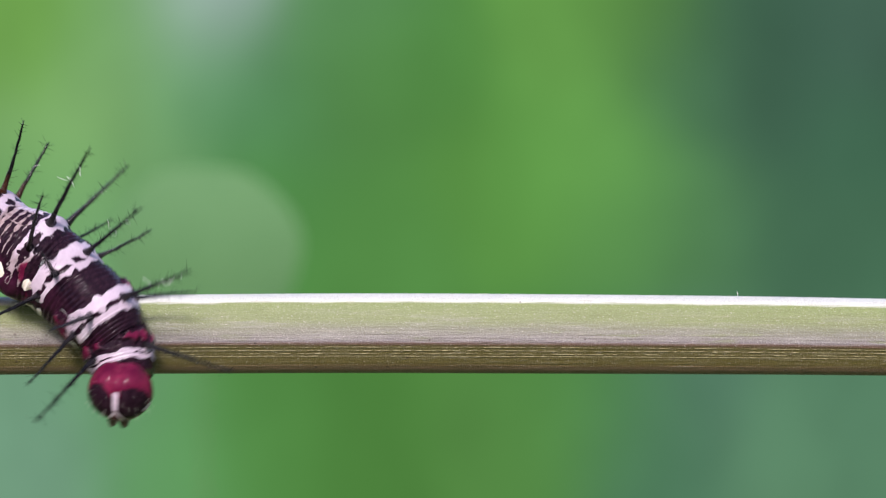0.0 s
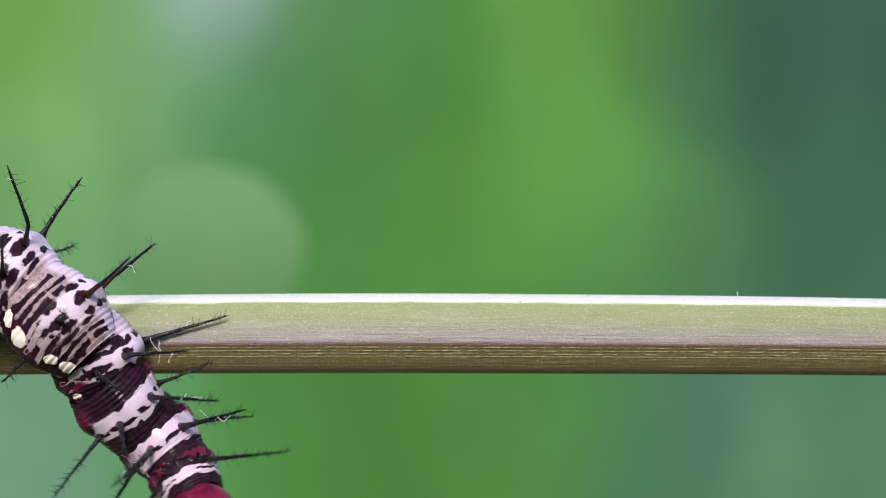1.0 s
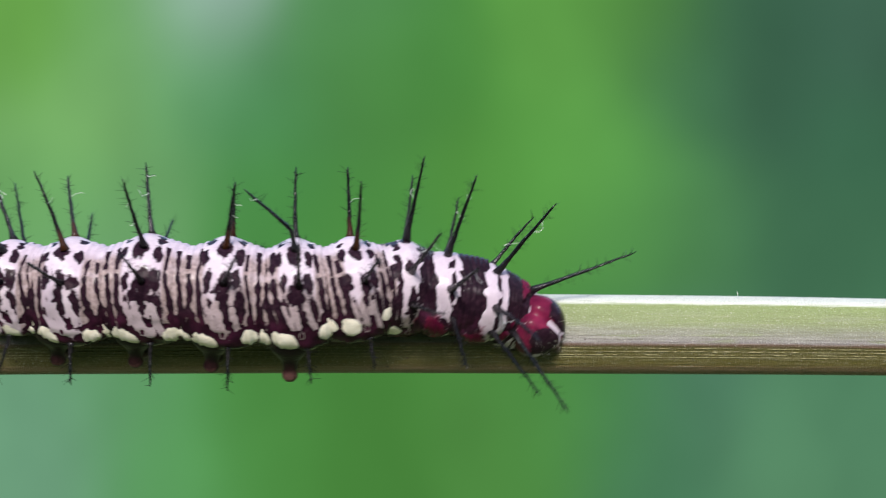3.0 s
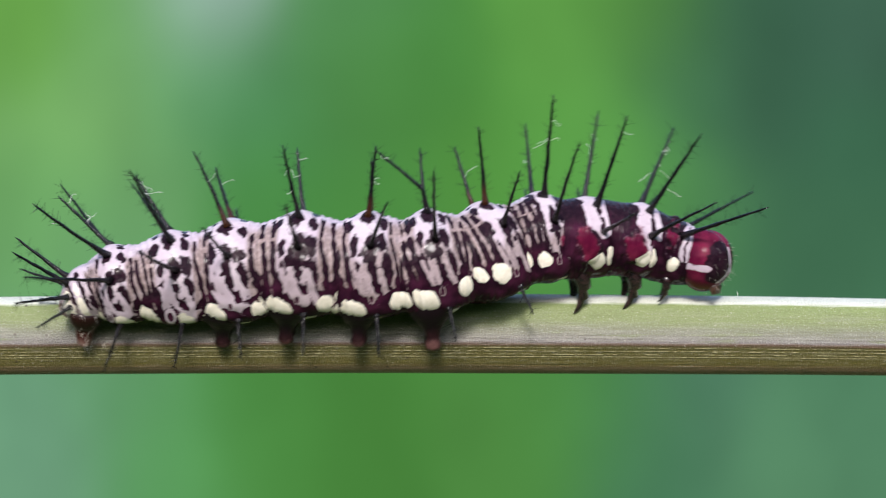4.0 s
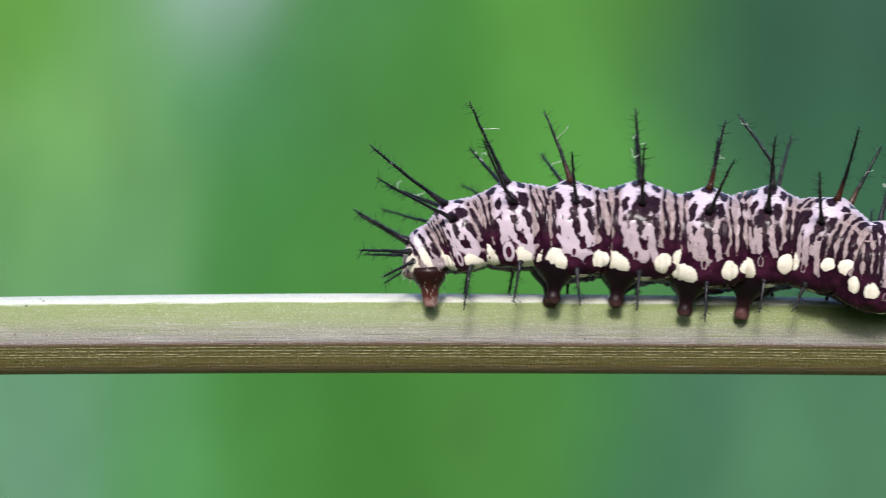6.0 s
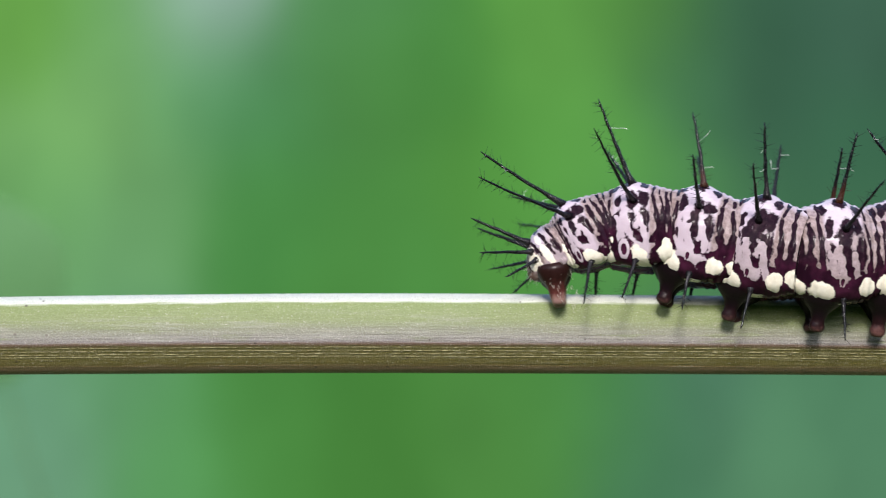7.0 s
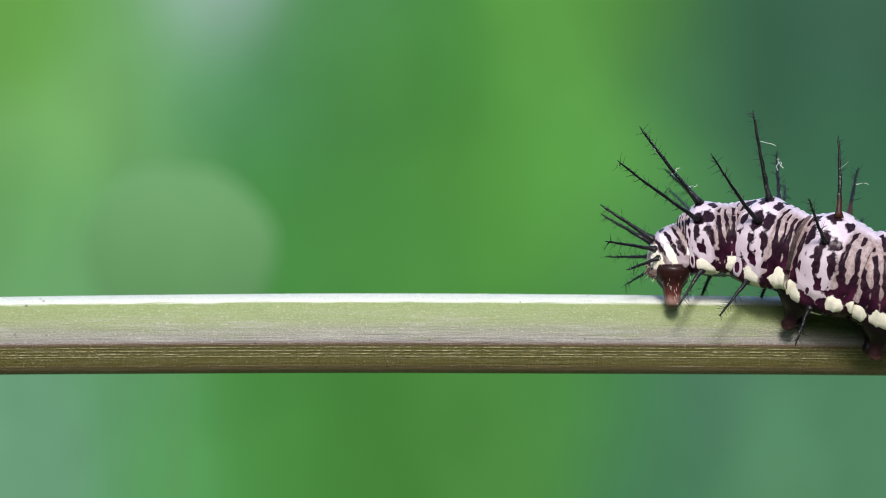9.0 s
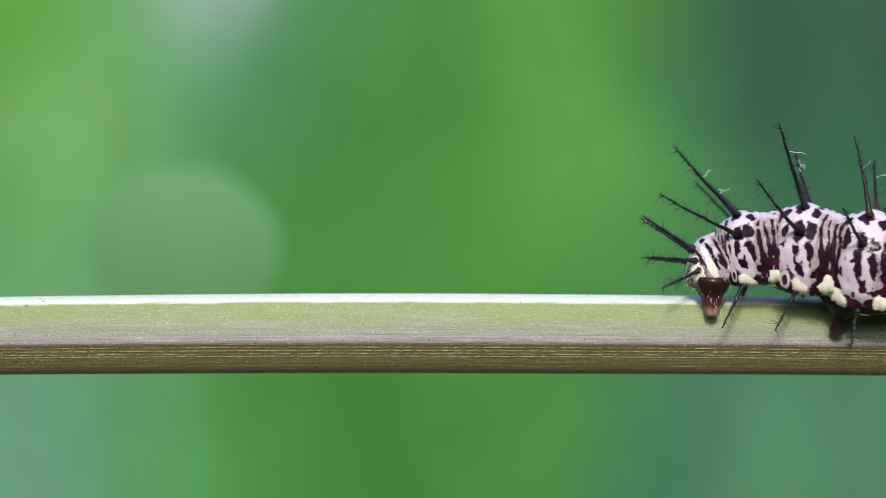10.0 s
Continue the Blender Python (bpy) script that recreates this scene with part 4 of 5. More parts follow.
    walk(rings["a7"], [
        at(0, -10.87, -0.30, -0.96, 6.8, -2.9, -1.5), at(0.3, -10.79, -0.12, -0.63, 5.6, -1.9, -3.5),
        at(0.5, -11.00, 0.22, -0.75, 11.9, -1.5, -4.0), at(0.8, -10.95, 0.01, -0.59, 15.2, -1.5, -3.9),
        at(1, -10.99, 0.31, -0.37, 16.5, -0.9, -4.9), at(1.2, -10.90, 0.16, -0.44, 16.0, -0.9, -3.7),
        at(1.5, -10.99, 0.07, -0.51, 18.9, -1.4, -2.8), at(2, -10.90, -0.23, -0.14, 16.3, -2.1, -1.7),
        at(2.2, -11.48, 0.77, 0.49, 18.7, -0.3, -5.1), at(2.5, -10.48, 1.18, 0.17, 20.5, -3.0, -1.4),
        at(2.7, -11.92, 1.02, 0.36, 20.1, 1.4, -6.4), at(3.8, -11.92, 0.47, 0.04, 25.1, -1.4, 4.0),
        at(4, -10.88, -0.13, -0.49, 19.3, -5.5, 9.3), at(4.2, -12.18, -0.69, -1.26, 16.6, -4.4, 5.5),
        at(4.5, -10.68, -0.53, -1.27, 12.5, -9.3, 8.2), at(4.8, -11.18, -0.27, -0.46, 9.2, -4.4, 4.3),
        at(5, -10.94, -0.36, -1.28, 6.2, -11.3, 7.4), at(5.2, -12.03, -0.31, -0.74, 3.2, -8.2, 8.6),
        at(5.5, -11.23, -0.19, -0.49, -3.0, -10.2, 11.7), at(5.8, -12.09, -0.26, 0.88, -3.5, -3.2, 6.5),
        at(6, -10.98, -0.32, 0.84, -6.0, -5.0, 3.5), at(6.2, -11.99, -0.08, 0.12, -6.5, 0.6, 0.9),
        at(7.3, -10.76, 0.95, 1.82, -11.4, -1.4, -12.3), at(7.5, -11.19, 1.15, 1.04, -10.0, 1.5, -14.6),
        at(7.7, -11.22, 1.31, 1.70, -7.3, 3.1, -19.8), at(8, -10.40, 1.07, 2.13, -4.2, 6.1, -27.5),
        at(8.5, -10.80, 0.94, 1.77, -2.2, 13.1, -29.0), at(9, -10.81, 0.91, 1.85, -3.2, 13.9, -30.5),
        at(9.5, -10.30, 1.01, 2.15, 1.2, 18.2, -26.7), at(9.7, -10.66, 0.99, 2.00, 3.9, 11.5, -24.5),
        at(10, -11.19, 0.31, 0.76, 4.3, 7.8, -22.2)])
    walk(rings["a6"], [
        at(0, -7.48, -0.35, -0.77, 4.9, -4.0, 1.4), at(0.3, -7.39, -0.27, -0.50, 3.7, -2.6, -0.7),
        at(0.5, -7.56, 0.06, -0.65, 10.7, -2.0, -1.3), at(0.8, -7.53, -0.15, -0.49, 14.4, -2.1, -1.4),
        at(1, -7.56, 0.10, -0.31, 15.9, -1.2, -2.4), at(1.2, -7.49, -0.04, -0.37, 15.2, -1.4, -2.3),
        at(1.5, -7.56, -0.09, -0.40, 18.3, -2.1, -1.3), at(2, -7.49, -0.37, 0.02, 15.4, -3.5, 1.9),
        at(2.2, -8.05, 0.46, 0.51, 18.3, -0.7, -1.0), at(2.5, -7.13, 1.03, 0.37, 20.5, -1.0, -0.9),
        at(2.7, -8.50, 0.66, 0.26, 19.4, 1.1, -2.5), at(3.8, -8.63, 0.55, 0.08, 17.4, 1.2, -6.4),
        at(4, -7.61, 0.24, -0.18, 10.7, -4.2, -2.1), at(4.2, -8.60, -0.37, -1.04, 9.5, -4.9, 0.5),
        at(4.5, -7.45, 0.18, -0.88, 8.7, -8.9, 4.4), at(4.8, -7.67, -0.22, -0.66, 6.2, -0.5, 0.7),
        at(5, -7.42, 0.03, -0.82, 3.4, -8.2, 3.7), at(5.2, -8.40, -0.08, -0.66, 0.4, -3.4, 2.0),
        at(5.5, -7.60, -0.12, -0.43, -6.6, -6.4, 0.7), at(5.8, -8.73, -0.08, 0.33, -7.0, 3.6, 1.9),
        at(6, -7.70, -0.08, 0.58, -8.8, 1.3, 2.8), at(6.2, -8.00, 0.13, -0.19, -8.6, -0.7, -0.9),
        at(7.3, -7.41, 0.92, 1.35, -9.4, 13.2, -16.9), at(7.5, -7.46, 1.08, 0.75, -4.6, 7.6, -19.1),
        at(7.7, -7.37, 1.24, 1.26, -1.8, 10.1, -22.5), at(8, -7.23, 0.99, 1.27, -1.1, 17.8, -28.6),
        at(8.5, -7.33, 0.30, 0.83, 2.3, 17.1, -29.8), at(9, -7.36, 0.26, 0.74, 0.2, 17.7, -29.4),
        at(9.5, -7.21, 0.40, 0.76, 1.5, 20.6, -31.3), at(9.7, -7.41, 0.41, 0.70, 1.3, 19.1, -31.5),
        at(10, -7.78, -0.22, 0.07, 6.3, 9.0, -25.4)])
    walk(rings["a5"], [
        at(0, -3.76, -0.12, -0.48, 2.4, -5.9, 2.5), at(0.3, -3.67, -0.20, -0.33, 1.0, -4.1, 2.0),
        at(0.5, -3.77, 0.06, -0.50, 9.1, -5.0, -0.4), at(0.8, -3.76, -0.16, -0.34, 13.3, -3.8, 1.1),
        at(1, -3.77, 0.01, -0.23, 15.1, -2.3, -0.7), at(1.2, -3.73, -0.13, -0.27, 14.0, -2.8, 0.2),
        at(1.5, -3.78, -0.09, -0.24, 17.6, -3.0, 0.8), at(2, -3.76, 0.04, 0.31, 14.4, 0.2, 3.1),
        at(2.2, -4.25, 0.71, 0.60, 18.0, 3.1, -2.2), at(2.5, -3.50, 1.11, 0.29, 20.5, 1.4, -5.8),
        at(2.7, -4.22, 0.79, 0.26, 19.3, 0.3, -2.7), at(3.8, -4.36, -0.09, -0.06, 13.3, 1.3, -4.2),
        at(4, -3.83, -0.07, 0.09, 6.7, -0.6, -2.7), at(4.2, -4.33, -0.38, -0.60, 5.4, -5.2, 2.4),
        at(4.5, -3.74, -0.04, -0.30, 6.1, -3.5, 0.9), at(4.8, -3.89, -0.19, -0.38, 3.5, -5.6, 4.4),
        at(5, -3.70, 0.04, -0.15, 2.5, -9.5, 3.1), at(5.2, -4.20, -0.08, -0.33, -1.8, -7.2, 3.1),
        at(5.5, -3.90, -0.05, 0.06, -12.7, -5.4, 2.2), at(5.8, -4.59, 0.06, 0.19, -9.0, 1.5, -2.8),
        at(6, -3.84, 0.13, 0.44, -9.0, 4.2, -6.0), at(6.2, -3.68, 0.10, 0.08, -3.9, -0.9, -9.5),
        at(7.3, -4.02, 0.29, 0.52, -7.6, 11.0, -27.3), at(7.5, -3.75, 0.31, 0.69, -2.8, 8.7, -30.1),
        at(7.7, -3.46, 0.48, 0.88, -4.3, 13.1, -33.1), at(8, -3.94, 0.26, 0.27, -3.6, 15.2, -33.5),
        at(8.5, -3.80, -0.64, -0.30, 8.5, 6.3, -3.3), at(9, -3.80, -0.64, -0.30, 7.0, 5.7, -3.1),
        at(9.5, -3.80, -0.63, -0.28, 9.1, 5.8, -4.3), at(9.7, -3.83, -0.67, -0.28, 8.6, 5.3, -4.1),
        at(10, -3.85, -0.56, 0.02, 8.3, 0.6, 1.2)])
    walk(rings["a4"], [
        at(0, 0.00, 0.00, 0.00, -0.8, -10.3, 2.9), at(0.3, 0.00, 0.00, 0.00, -2.5, -8.1, 4.4),
        at(0.5, 0.00, 0.00, 0.00, 6.5, -6.7, 6.0), at(0.8, 0.00, 0.00, 0.00, 11.5, 0.5, 7.6),
        at(1, 0.00, 0.00, 0.00, 14.0, 1.9, 3.4), at(1.2, 0.00, 0.00, 0.00, 12.4, 0.5, 4.1),
        at(1.5, 0.00, 0.00, 0.00, 16.9, 1.0, -0.3), at(2, 0.00, 0.00, 0.00, 12.3, 8.3, -14.4),
        at(2.2, 0.00, 0.00, 0.00, 15.5, 8.5, -10.0), at(2.5, 0.00, 0.00, 0.00, 17.4, 10.5, -7.7),
        at(2.7, 0.00, 0.00, 0.00, 16.6, 7.4, -4.2), at(3.8, 0.00, 0.00, 0.00, 9.8, -4.4, 0.4),
        at(4, 0.00, 0.00, 0.00, 3.2, -2.8, -0.3), at(4.2, 0.00, 0.00, 0.00, 2.9, -10.8, 2.8),
        at(4.5, 0.00, 0.00, 0.00, 4.6, -6.4, 6.7), at(4.8, 0.00, 0.00, 0.00, 0.9, -10.4, 7.0),
        at(5, 0.00, 0.00, 0.00, 0.5, -6.3, 5.0), at(5.2, 0.00, 0.00, 0.00, -5.5, -7.9, 2.7),
        at(5.5, 0.00, 0.00, 0.00, -12.7, -1.2, -2.6), at(5.8, 0.00, 0.00, 0.00, -7.8, -2.0, -6.7),
        at(6, 0.00, 0.00, 0.00, -7.5, 3.7, -9.7), at(6.2, 0.00, 0.00, 0.00, -4.4, 0.9, -7.3),
        at(7.3, 0.00, 0.00, 0.00, -1.0, 5.0, 1.3), at(7.5, 0.00, 0.00, 0.00, 2.7, 6.8, 3.0),
        at(7.7, 0.00, 0.00, 0.00, 4.0, 6.4, 1.4), at(8, 0.00, 0.00, 0.00, 5.7, 2.0, 2.2),
        at(8.5, 0.00, 0.00, 0.00, 8.6, -3.9, 6.5), at(9, 0.00, 0.00, 0.00, 7.2, -3.9, 6.5),
        at(9.5, 0.00, 0.00, 0.00, 8.8, -3.7, 6.3), at(9.7, 0.00, 0.00, 0.00, 8.1, -3.4, 6.5),
        at(10, 0.00, 0.00, 0.00, 7.4, 0.7, 4.0)])
    walk(rings["a3"], [
        at(0, 3.43, 0.34, 0.82, -5.1, -7.8, 5.0), at(0.3, 3.31, 0.41, 0.60, -7.6, -1.0, 9.9),
        at(0.5, 3.40, 0.85, 0.29, 2.8, 20.0, 17.2), at(0.8, 3.36, 0.75, -0.40, 10.1, 24.0, -5.8),
        at(1, 3.40, 0.41, -0.49, 13.6, 29.4, -5.7), at(1.2, 3.37, 0.35, -0.28, 10.5, 22.1, -10.1),
        at(1.5, 3.63, -0.13, -0.35, 16.0, 14.2, -6.4), at(2, 3.46, -0.86, -0.06, 14.9, 12.8, -10.4),
        at(2.2, 3.50, -0.14, 0.02, 19.7, 3.8, -1.9), at(2.5, 3.05, 0.11, -0.57, 19.8, 8.2, -6.0),
        at(2.7, 3.61, 0.17, -0.42, 18.7, 3.5, -3.0), at(3.8, 3.93, 0.08, 0.43, 6.2, -11.9, 7.9),
        at(4, 3.52, -0.04, 0.20, -0.1, -10.0, 2.4), at(4.2, 3.51, -0.18, 0.63, 2.6, -15.4, 3.9),
        at(4.5, 3.45, 0.13, 0.33, 3.6, -11.3, 12.3), at(4.8, 3.31, 0.28, 0.57, -1.7, -16.1, 12.2),
        at(5, 3.25, 0.41, 0.17, -2.6, -8.7, 11.9), at(5.2, 3.56, 0.41, 0.40, -6.2, -11.4, 6.7),
        at(5.5, 3.39, 0.34, 0.07, -7.5, -3.6, -1.9), at(5.8, 3.79, 0.17, 0.44, -4.9, -3.4, -11.8),
        at(6, 3.53, 0.05, 0.12, -7.2, 5.6, -18.6), at(6.2, 3.66, 0.17, 0.16, -5.5, 5.9, -15.0),
        at(7.3, 3.45, 0.65, -0.06, 0.1, 2.3, 2.1), at(7.5, 3.40, 0.75, -0.17, 3.5, 2.7, 5.3),
        at(7.7, 3.46, 0.72, 0.06, 4.3, -0.4, 7.0), at(8, 3.54, 0.61, -0.00, 5.8, 0.5, 5.0),
        at(8.5, 3.52, 0.28, 0.21, 8.0, -2.9, 6.2), at(9, 3.52, 0.29, 0.21, 6.7, -2.9, 6.3),
        at(9.5, 3.52, 0.28, 0.20, 8.0, -2.7, 6.2), at(9.7, 3.54, 0.25, 0.17, 7.4, -2.3, 6.0),
        at(10, 3.51, 0.03, -0.05, 6.6, 0.7, 0.3)])
    walk(rings["a2"], [
        at(0, 6.73, 0.62, 1.00, -8.7, 17.4, -10.3), at(0.3, 5.92, 1.07, 0.37, -13.0, 18.9, -15.2),
        at(0.5, 5.91, 0.99, -0.50, -11.0, 24.3, -16.7), at(0.8, 6.59, -0.85, -1.88, 11.7, 40.1, -6.0),
        at(1, 6.39, -0.83, -2.56, 18.4, 46.7, 2.1), at(1.2, 6.35, -0.90, -1.58, 10.1, 32.4, -13.6),
        at(1.5, 6.74, -0.96, -1.39, 14.9, 20.1, -6.9), at(2, 6.25, -1.66, -1.04, 21.6, 15.2, -5.9),
        at(2.2, 6.34, -0.45, -0.28, 24.5, 5.4, 0.0), at(2.5, 6.06, -0.53, -1.15, 22.6, 12.4, -5.4),
        at(2.7, 6.63, -0.19, -0.68, 21.6, 5.1, 0.1), at(3.8, 7.03, 1.18, 1.18, -4.6, -16.9, 27.8),
        at(4, 6.69, 0.49, 0.82, -7.3, -15.7, 20.9), at(4.2, 6.57, 0.24, 1.02, -1.6, -9.6, 19.5),
        at(4.5, 6.85, 0.59, -0.02, 7.0, -2.2, 19.5), at(4.8, 6.50, 0.80, 0.57, 7.9, -4.0, 8.8),
        at(5, 6.59, 0.99, -0.24, 8.4, 2.4, 1.6), at(5.2, 6.80, 0.69, 0.31, 9.0, -0.3, -6.7),
        at(5.5, 6.41, 0.21, -0.27, 11.1, 4.5, -18.3), at(5.8, 6.81, -0.46, 0.34, 1.4, 13.5, -25.8),
        at(6, 6.55, -0.93, -0.32, -7.8, 17.2, -35.2), at(6.2, 6.67, -0.67, -0.31, -3.0, 13.2, -26.4),
        at(7.3, 6.60, 0.49, -0.16, 1.2, 3.0, -4.1), at(7.5, 6.55, 0.71, -0.31, 3.7, 2.2, -0.3),
        at(7.7, 6.68, 0.90, 0.06, 4.6, 0.0, 1.6), at(8, 6.74, 0.69, -0.05, 5.8, 0.7, 0.7),
        at(8.5, 6.77, 0.74, 0.34, 7.7, -2.0, 5.7), at(9, 6.77, 0.74, 0.34, 6.5, -2.0, 5.7),
        at(9.5, 6.76, 0.74, 0.32, 7.5, -1.9, 5.5), at(9.7, 6.81, 0.71, 0.28, 6.9, -1.7, 4.9),
        at(10, 6.68, 0.05, -0.08, 6.2, 0.5, 0.0)])
    walk(rings["a1"], [
        at(0, 9.31, -0.05, -0.00, 0.0, 33.0, -7.8), at(0.3, 7.80, -0.45, -0.37, -19.3, 59.5, -30.9),
        at(0.5, 7.84, -0.68, -1.49, -14.0, 61.7, -17.7), at(0.8, 8.44, 0.41, -4.06, 65.8, 56.8, 20.0),
        at(1, 8.14, 0.67, -4.82, 37.0, 63.4, 20.1), at(1.2, 8.55, -1.00, -3.20, 65.1, 29.3, 8.0),
        at(1.5, 9.39, -1.19, -2.31, 57.4, 16.2, 6.4), at(2, 8.81, -1.69, -2.03, 60.3, 7.1, 7.7),
        at(2.2, 8.93, -0.19, -0.83, 60.4, 0.2, 9.5), at(2.5, 8.64, -0.26, -1.98, 60.0, 5.7, 6.8),
        at(2.7, 9.17, 0.21, -1.17, 54.1, 4.6, 8.1), at(3.8, 9.65, 2.01, 1.86, 2.9, -11.8, 15.6),
        at(4, 9.58, 0.98, 1.55, -3.7, -8.6, 12.1), at(4.2, 9.30, 0.54, 1.45, -1.5, -1.8, 11.7),
        at(4.5, 9.94, 0.65, 0.59, 0.8, -1.2, 10.7), at(4.8, 9.51, 0.61, 0.83, 6.5, 2.1, -4.6),
        at(5, 9.48, 0.61, -0.35, 7.9, 8.0, -14.5), at(5.2, 9.63, 0.37, 0.33, 8.2, 12.1, -19.2),
        at(5.5, 9.14, 0.05, -0.21, 11.1, 10.6, -25.4), at(5.8, 9.28, -0.65, -0.55, 1.2, 26.2, -20.7),
        at(6, 9.17, -1.48, -1.46, 4.3, 10.7, 4.0), at(6.2, 9.46, -0.84, -0.90, 5.2, 7.8, 2.0),
        at(7.3, 9.47, 0.47, -0.28, 2.3, 1.8, 0.1), at(7.5, 9.43, 0.72, -0.40, 4.3, 1.6, -0.4),
        at(7.7, 9.58, 0.90, 0.06, 5.1, 0.0, -0.2), at(8, 9.66, 0.70, -0.08, 6.1, 0.5, -0.0),
        at(8.5, 9.70, 0.90, 0.43, 7.8, -1.6, 1.5), at(9, 9.70, 0.90, 0.43, 6.6, -1.6, 1.5),
        at(9.5, 9.69, 0.87, 0.41, 7.4, -1.5, 1.3), at(9.7, 9.73, 0.80, 0.36, 6.9, -1.3, 0.9),
        at(10, 9.58, 0.04, -0.10, 6.1, 0.3, -0.2)])
    walk(rings["t3"], [
        at(0, 10.97, -0.19, -1.25, 43.6, 44.4, -15.5), at(0.3, 8.73, -0.88, -2.60, 51.1, 67.7, 0.5),
        at(0.5, 8.82, -0.68, -3.78, 65.7, 55.7, 17.5), at(0.8, 9.43, 0.36, -6.54, 93.6, 47.6, 10.7),
        at(1, 9.42, 0.74, -7.33, 90.4, 49.7, 27.9), at(1.2, 10.78, 0.15, -4.23, 76.1, 12.4, 14.3),
        at(1.5, 11.79, -0.75, -2.78, 69.3, -1.3, 10.4), at(2, 11.13, -1.45, -2.03, 73.7, -8.9, 4.6),
        at(2.2, 11.22, 0.15, -0.67, 73.2, -12.5, 5.4), at(2.5, 11.19, 0.16, -2.06, 71.3, -4.8, 3.5),
        at(2.7, 11.68, 0.57, -1.45, 66.5, 0.3, 4.8), at(3.8, 11.87, 2.28, 2.08, 16.2, -9.5, 13.4),
        at(4, 12.07, 1.21, 1.57, 10.5, -2.4, 13.4), at(4.2, 11.02, 0.82, 1.25, 6.9, 4.1, 11.8),
        at(4.5, 12.47, 1.03, 0.45, 0.0, -3.0, 9.9), at(4.8, 11.80, 0.87, 0.95, 8.2, 3.1, -10.0),
        at(5, 11.82, 0.81, -0.13, 9.5, 9.1, -23.0), at(5.2, 11.73, 0.08, -0.06, 10.3, 14.0, -25.5),
        at(5.5, 11.21, -1.00, -0.77, 18.2, 9.9, -28.1), at(5.8, 10.93, -1.46, -1.69, 12.5, 9.0, -11.9),
        at(6, 11.67, -0.52, -1.37, 5.4, -1.2, 10.2), at(6.2, 11.86, -0.37, -1.02, 7.7, 2.1, 4.6),
        at(7.3, 11.96, 0.51, -0.32, 3.2, 0.7, 0.0), at(7.5, 11.93, 0.67, -0.46, 5.0, 1.1, -0.8),
        at(7.7, 12.08, 0.88, 0.06, 5.7, -0.0, -0.6), at(8, 12.19, 0.69, -0.10, 6.5, 0.3, -0.3),
        at(8.5, 12.22, 0.89, 0.49, 8.0, -1.0, -0.2), at(9, 12.22, 0.90, 0.49, 6.9, -1.0, -0.2),
        at(9.5, 12.21, 0.87, 0.46, 7.5, -1.0, -0.2), at(9.7, 12.25, 0.80, 0.40, 7.0, -0.9, -0.2),
        at(10, 12.08, 0.03, -0.11, 6.2, 0.2, -0.2)])
    walk(rings["t2"], [
        at(0, 13.26, -1.14, -3.32, 48.3, 50.8, -18.0), at(0.3, 9.25, -0.01, -5.61, -17.5, 81.5, -77.4),
        at(0.5, 10.01, 0.52, -6.36, 66.9, 69.6, 0.2), at(0.8, 11.65, 0.69, -8.88, 60.4, 55.1, -19.2),
        at(1, 11.57, 1.32, -9.54, 59.0, 49.4, -12.3), at(1.2, 13.77, 0.71, -5.04, 94.2, -3.9, -1.0),
        at(1.5, 14.71, -0.72, -3.01, 84.3, -7.6, 8.1), at(2, 13.88, -1.40, -2.30, 64.1, -13.7, 16.0),
        at(2.2, 13.84, 0.23, -0.66, 75.7, -14.0, 3.6), at(2.5, 14.07, 0.12, -2.30, 91.3, 7.8, 8.5),
        at(2.7, 14.02, 0.59, -1.88, 85.1, 7.1, 13.0), at(3.8, 14.53, 2.50, 2.25, 18.4, -1.9, 7.2),
        at(4, 14.89, 1.47, 1.38, 10.1, 6.2, 9.6), at(4.2, 13.67, 0.93, 0.64, 5.8, 10.4, 5.4),
        at(4.5, 15.11, 0.94, 0.08, 2.2, 4.0, -1.0), at(4.8, 13.97, 0.01, 0.31, 7.9, 13.5, -18.5),
        at(5, 13.89, -0.59, -0.94, 8.8, 20.4, -30.9), at(5.2, 13.82, -0.77, -0.92, 14.6, 28.1, -11.4),
        at(5.5, 13.65, -1.01, -1.50, 20.6, 31.7, 5.3), at(5.8, 14.02, -0.91, -1.40, 11.6, -6.5, 16.9),
        at(6, 14.49, -0.42, -1.35, 5.6, -0.5, 1.4), at(6.2, 14.68, -0.29, -1.12, 7.5, 2.0, 1.2),
        at(7.3, 14.73, 0.50, -0.35, 3.9, 0.7, -0.2), at(7.5, 14.68, 0.64, -0.50, 5.8, 0.9, -0.4),
        at(7.7, 14.84, 0.86, 0.06, 6.3, 0.0, -0.3), at(8, 14.96, 0.67, -0.11, 7.1, 0.3, -0.2),
        at(8.5, 14.98, 0.89, 0.52, 8.3, -0.7, -0.1), at(9, 14.98, 0.89, 0.52, 7.3, -0.7, -0.1),
        at(9.5, 14.97, 0.86, 0.50, 7.8, -0.7, -0.1), at(9.7, 15.01, 0.79, 0.44, 7.3, -0.6, -0.1),
        at(10, 14.84, 0.02, -0.12, 6.6, 0.1, -0.1)])
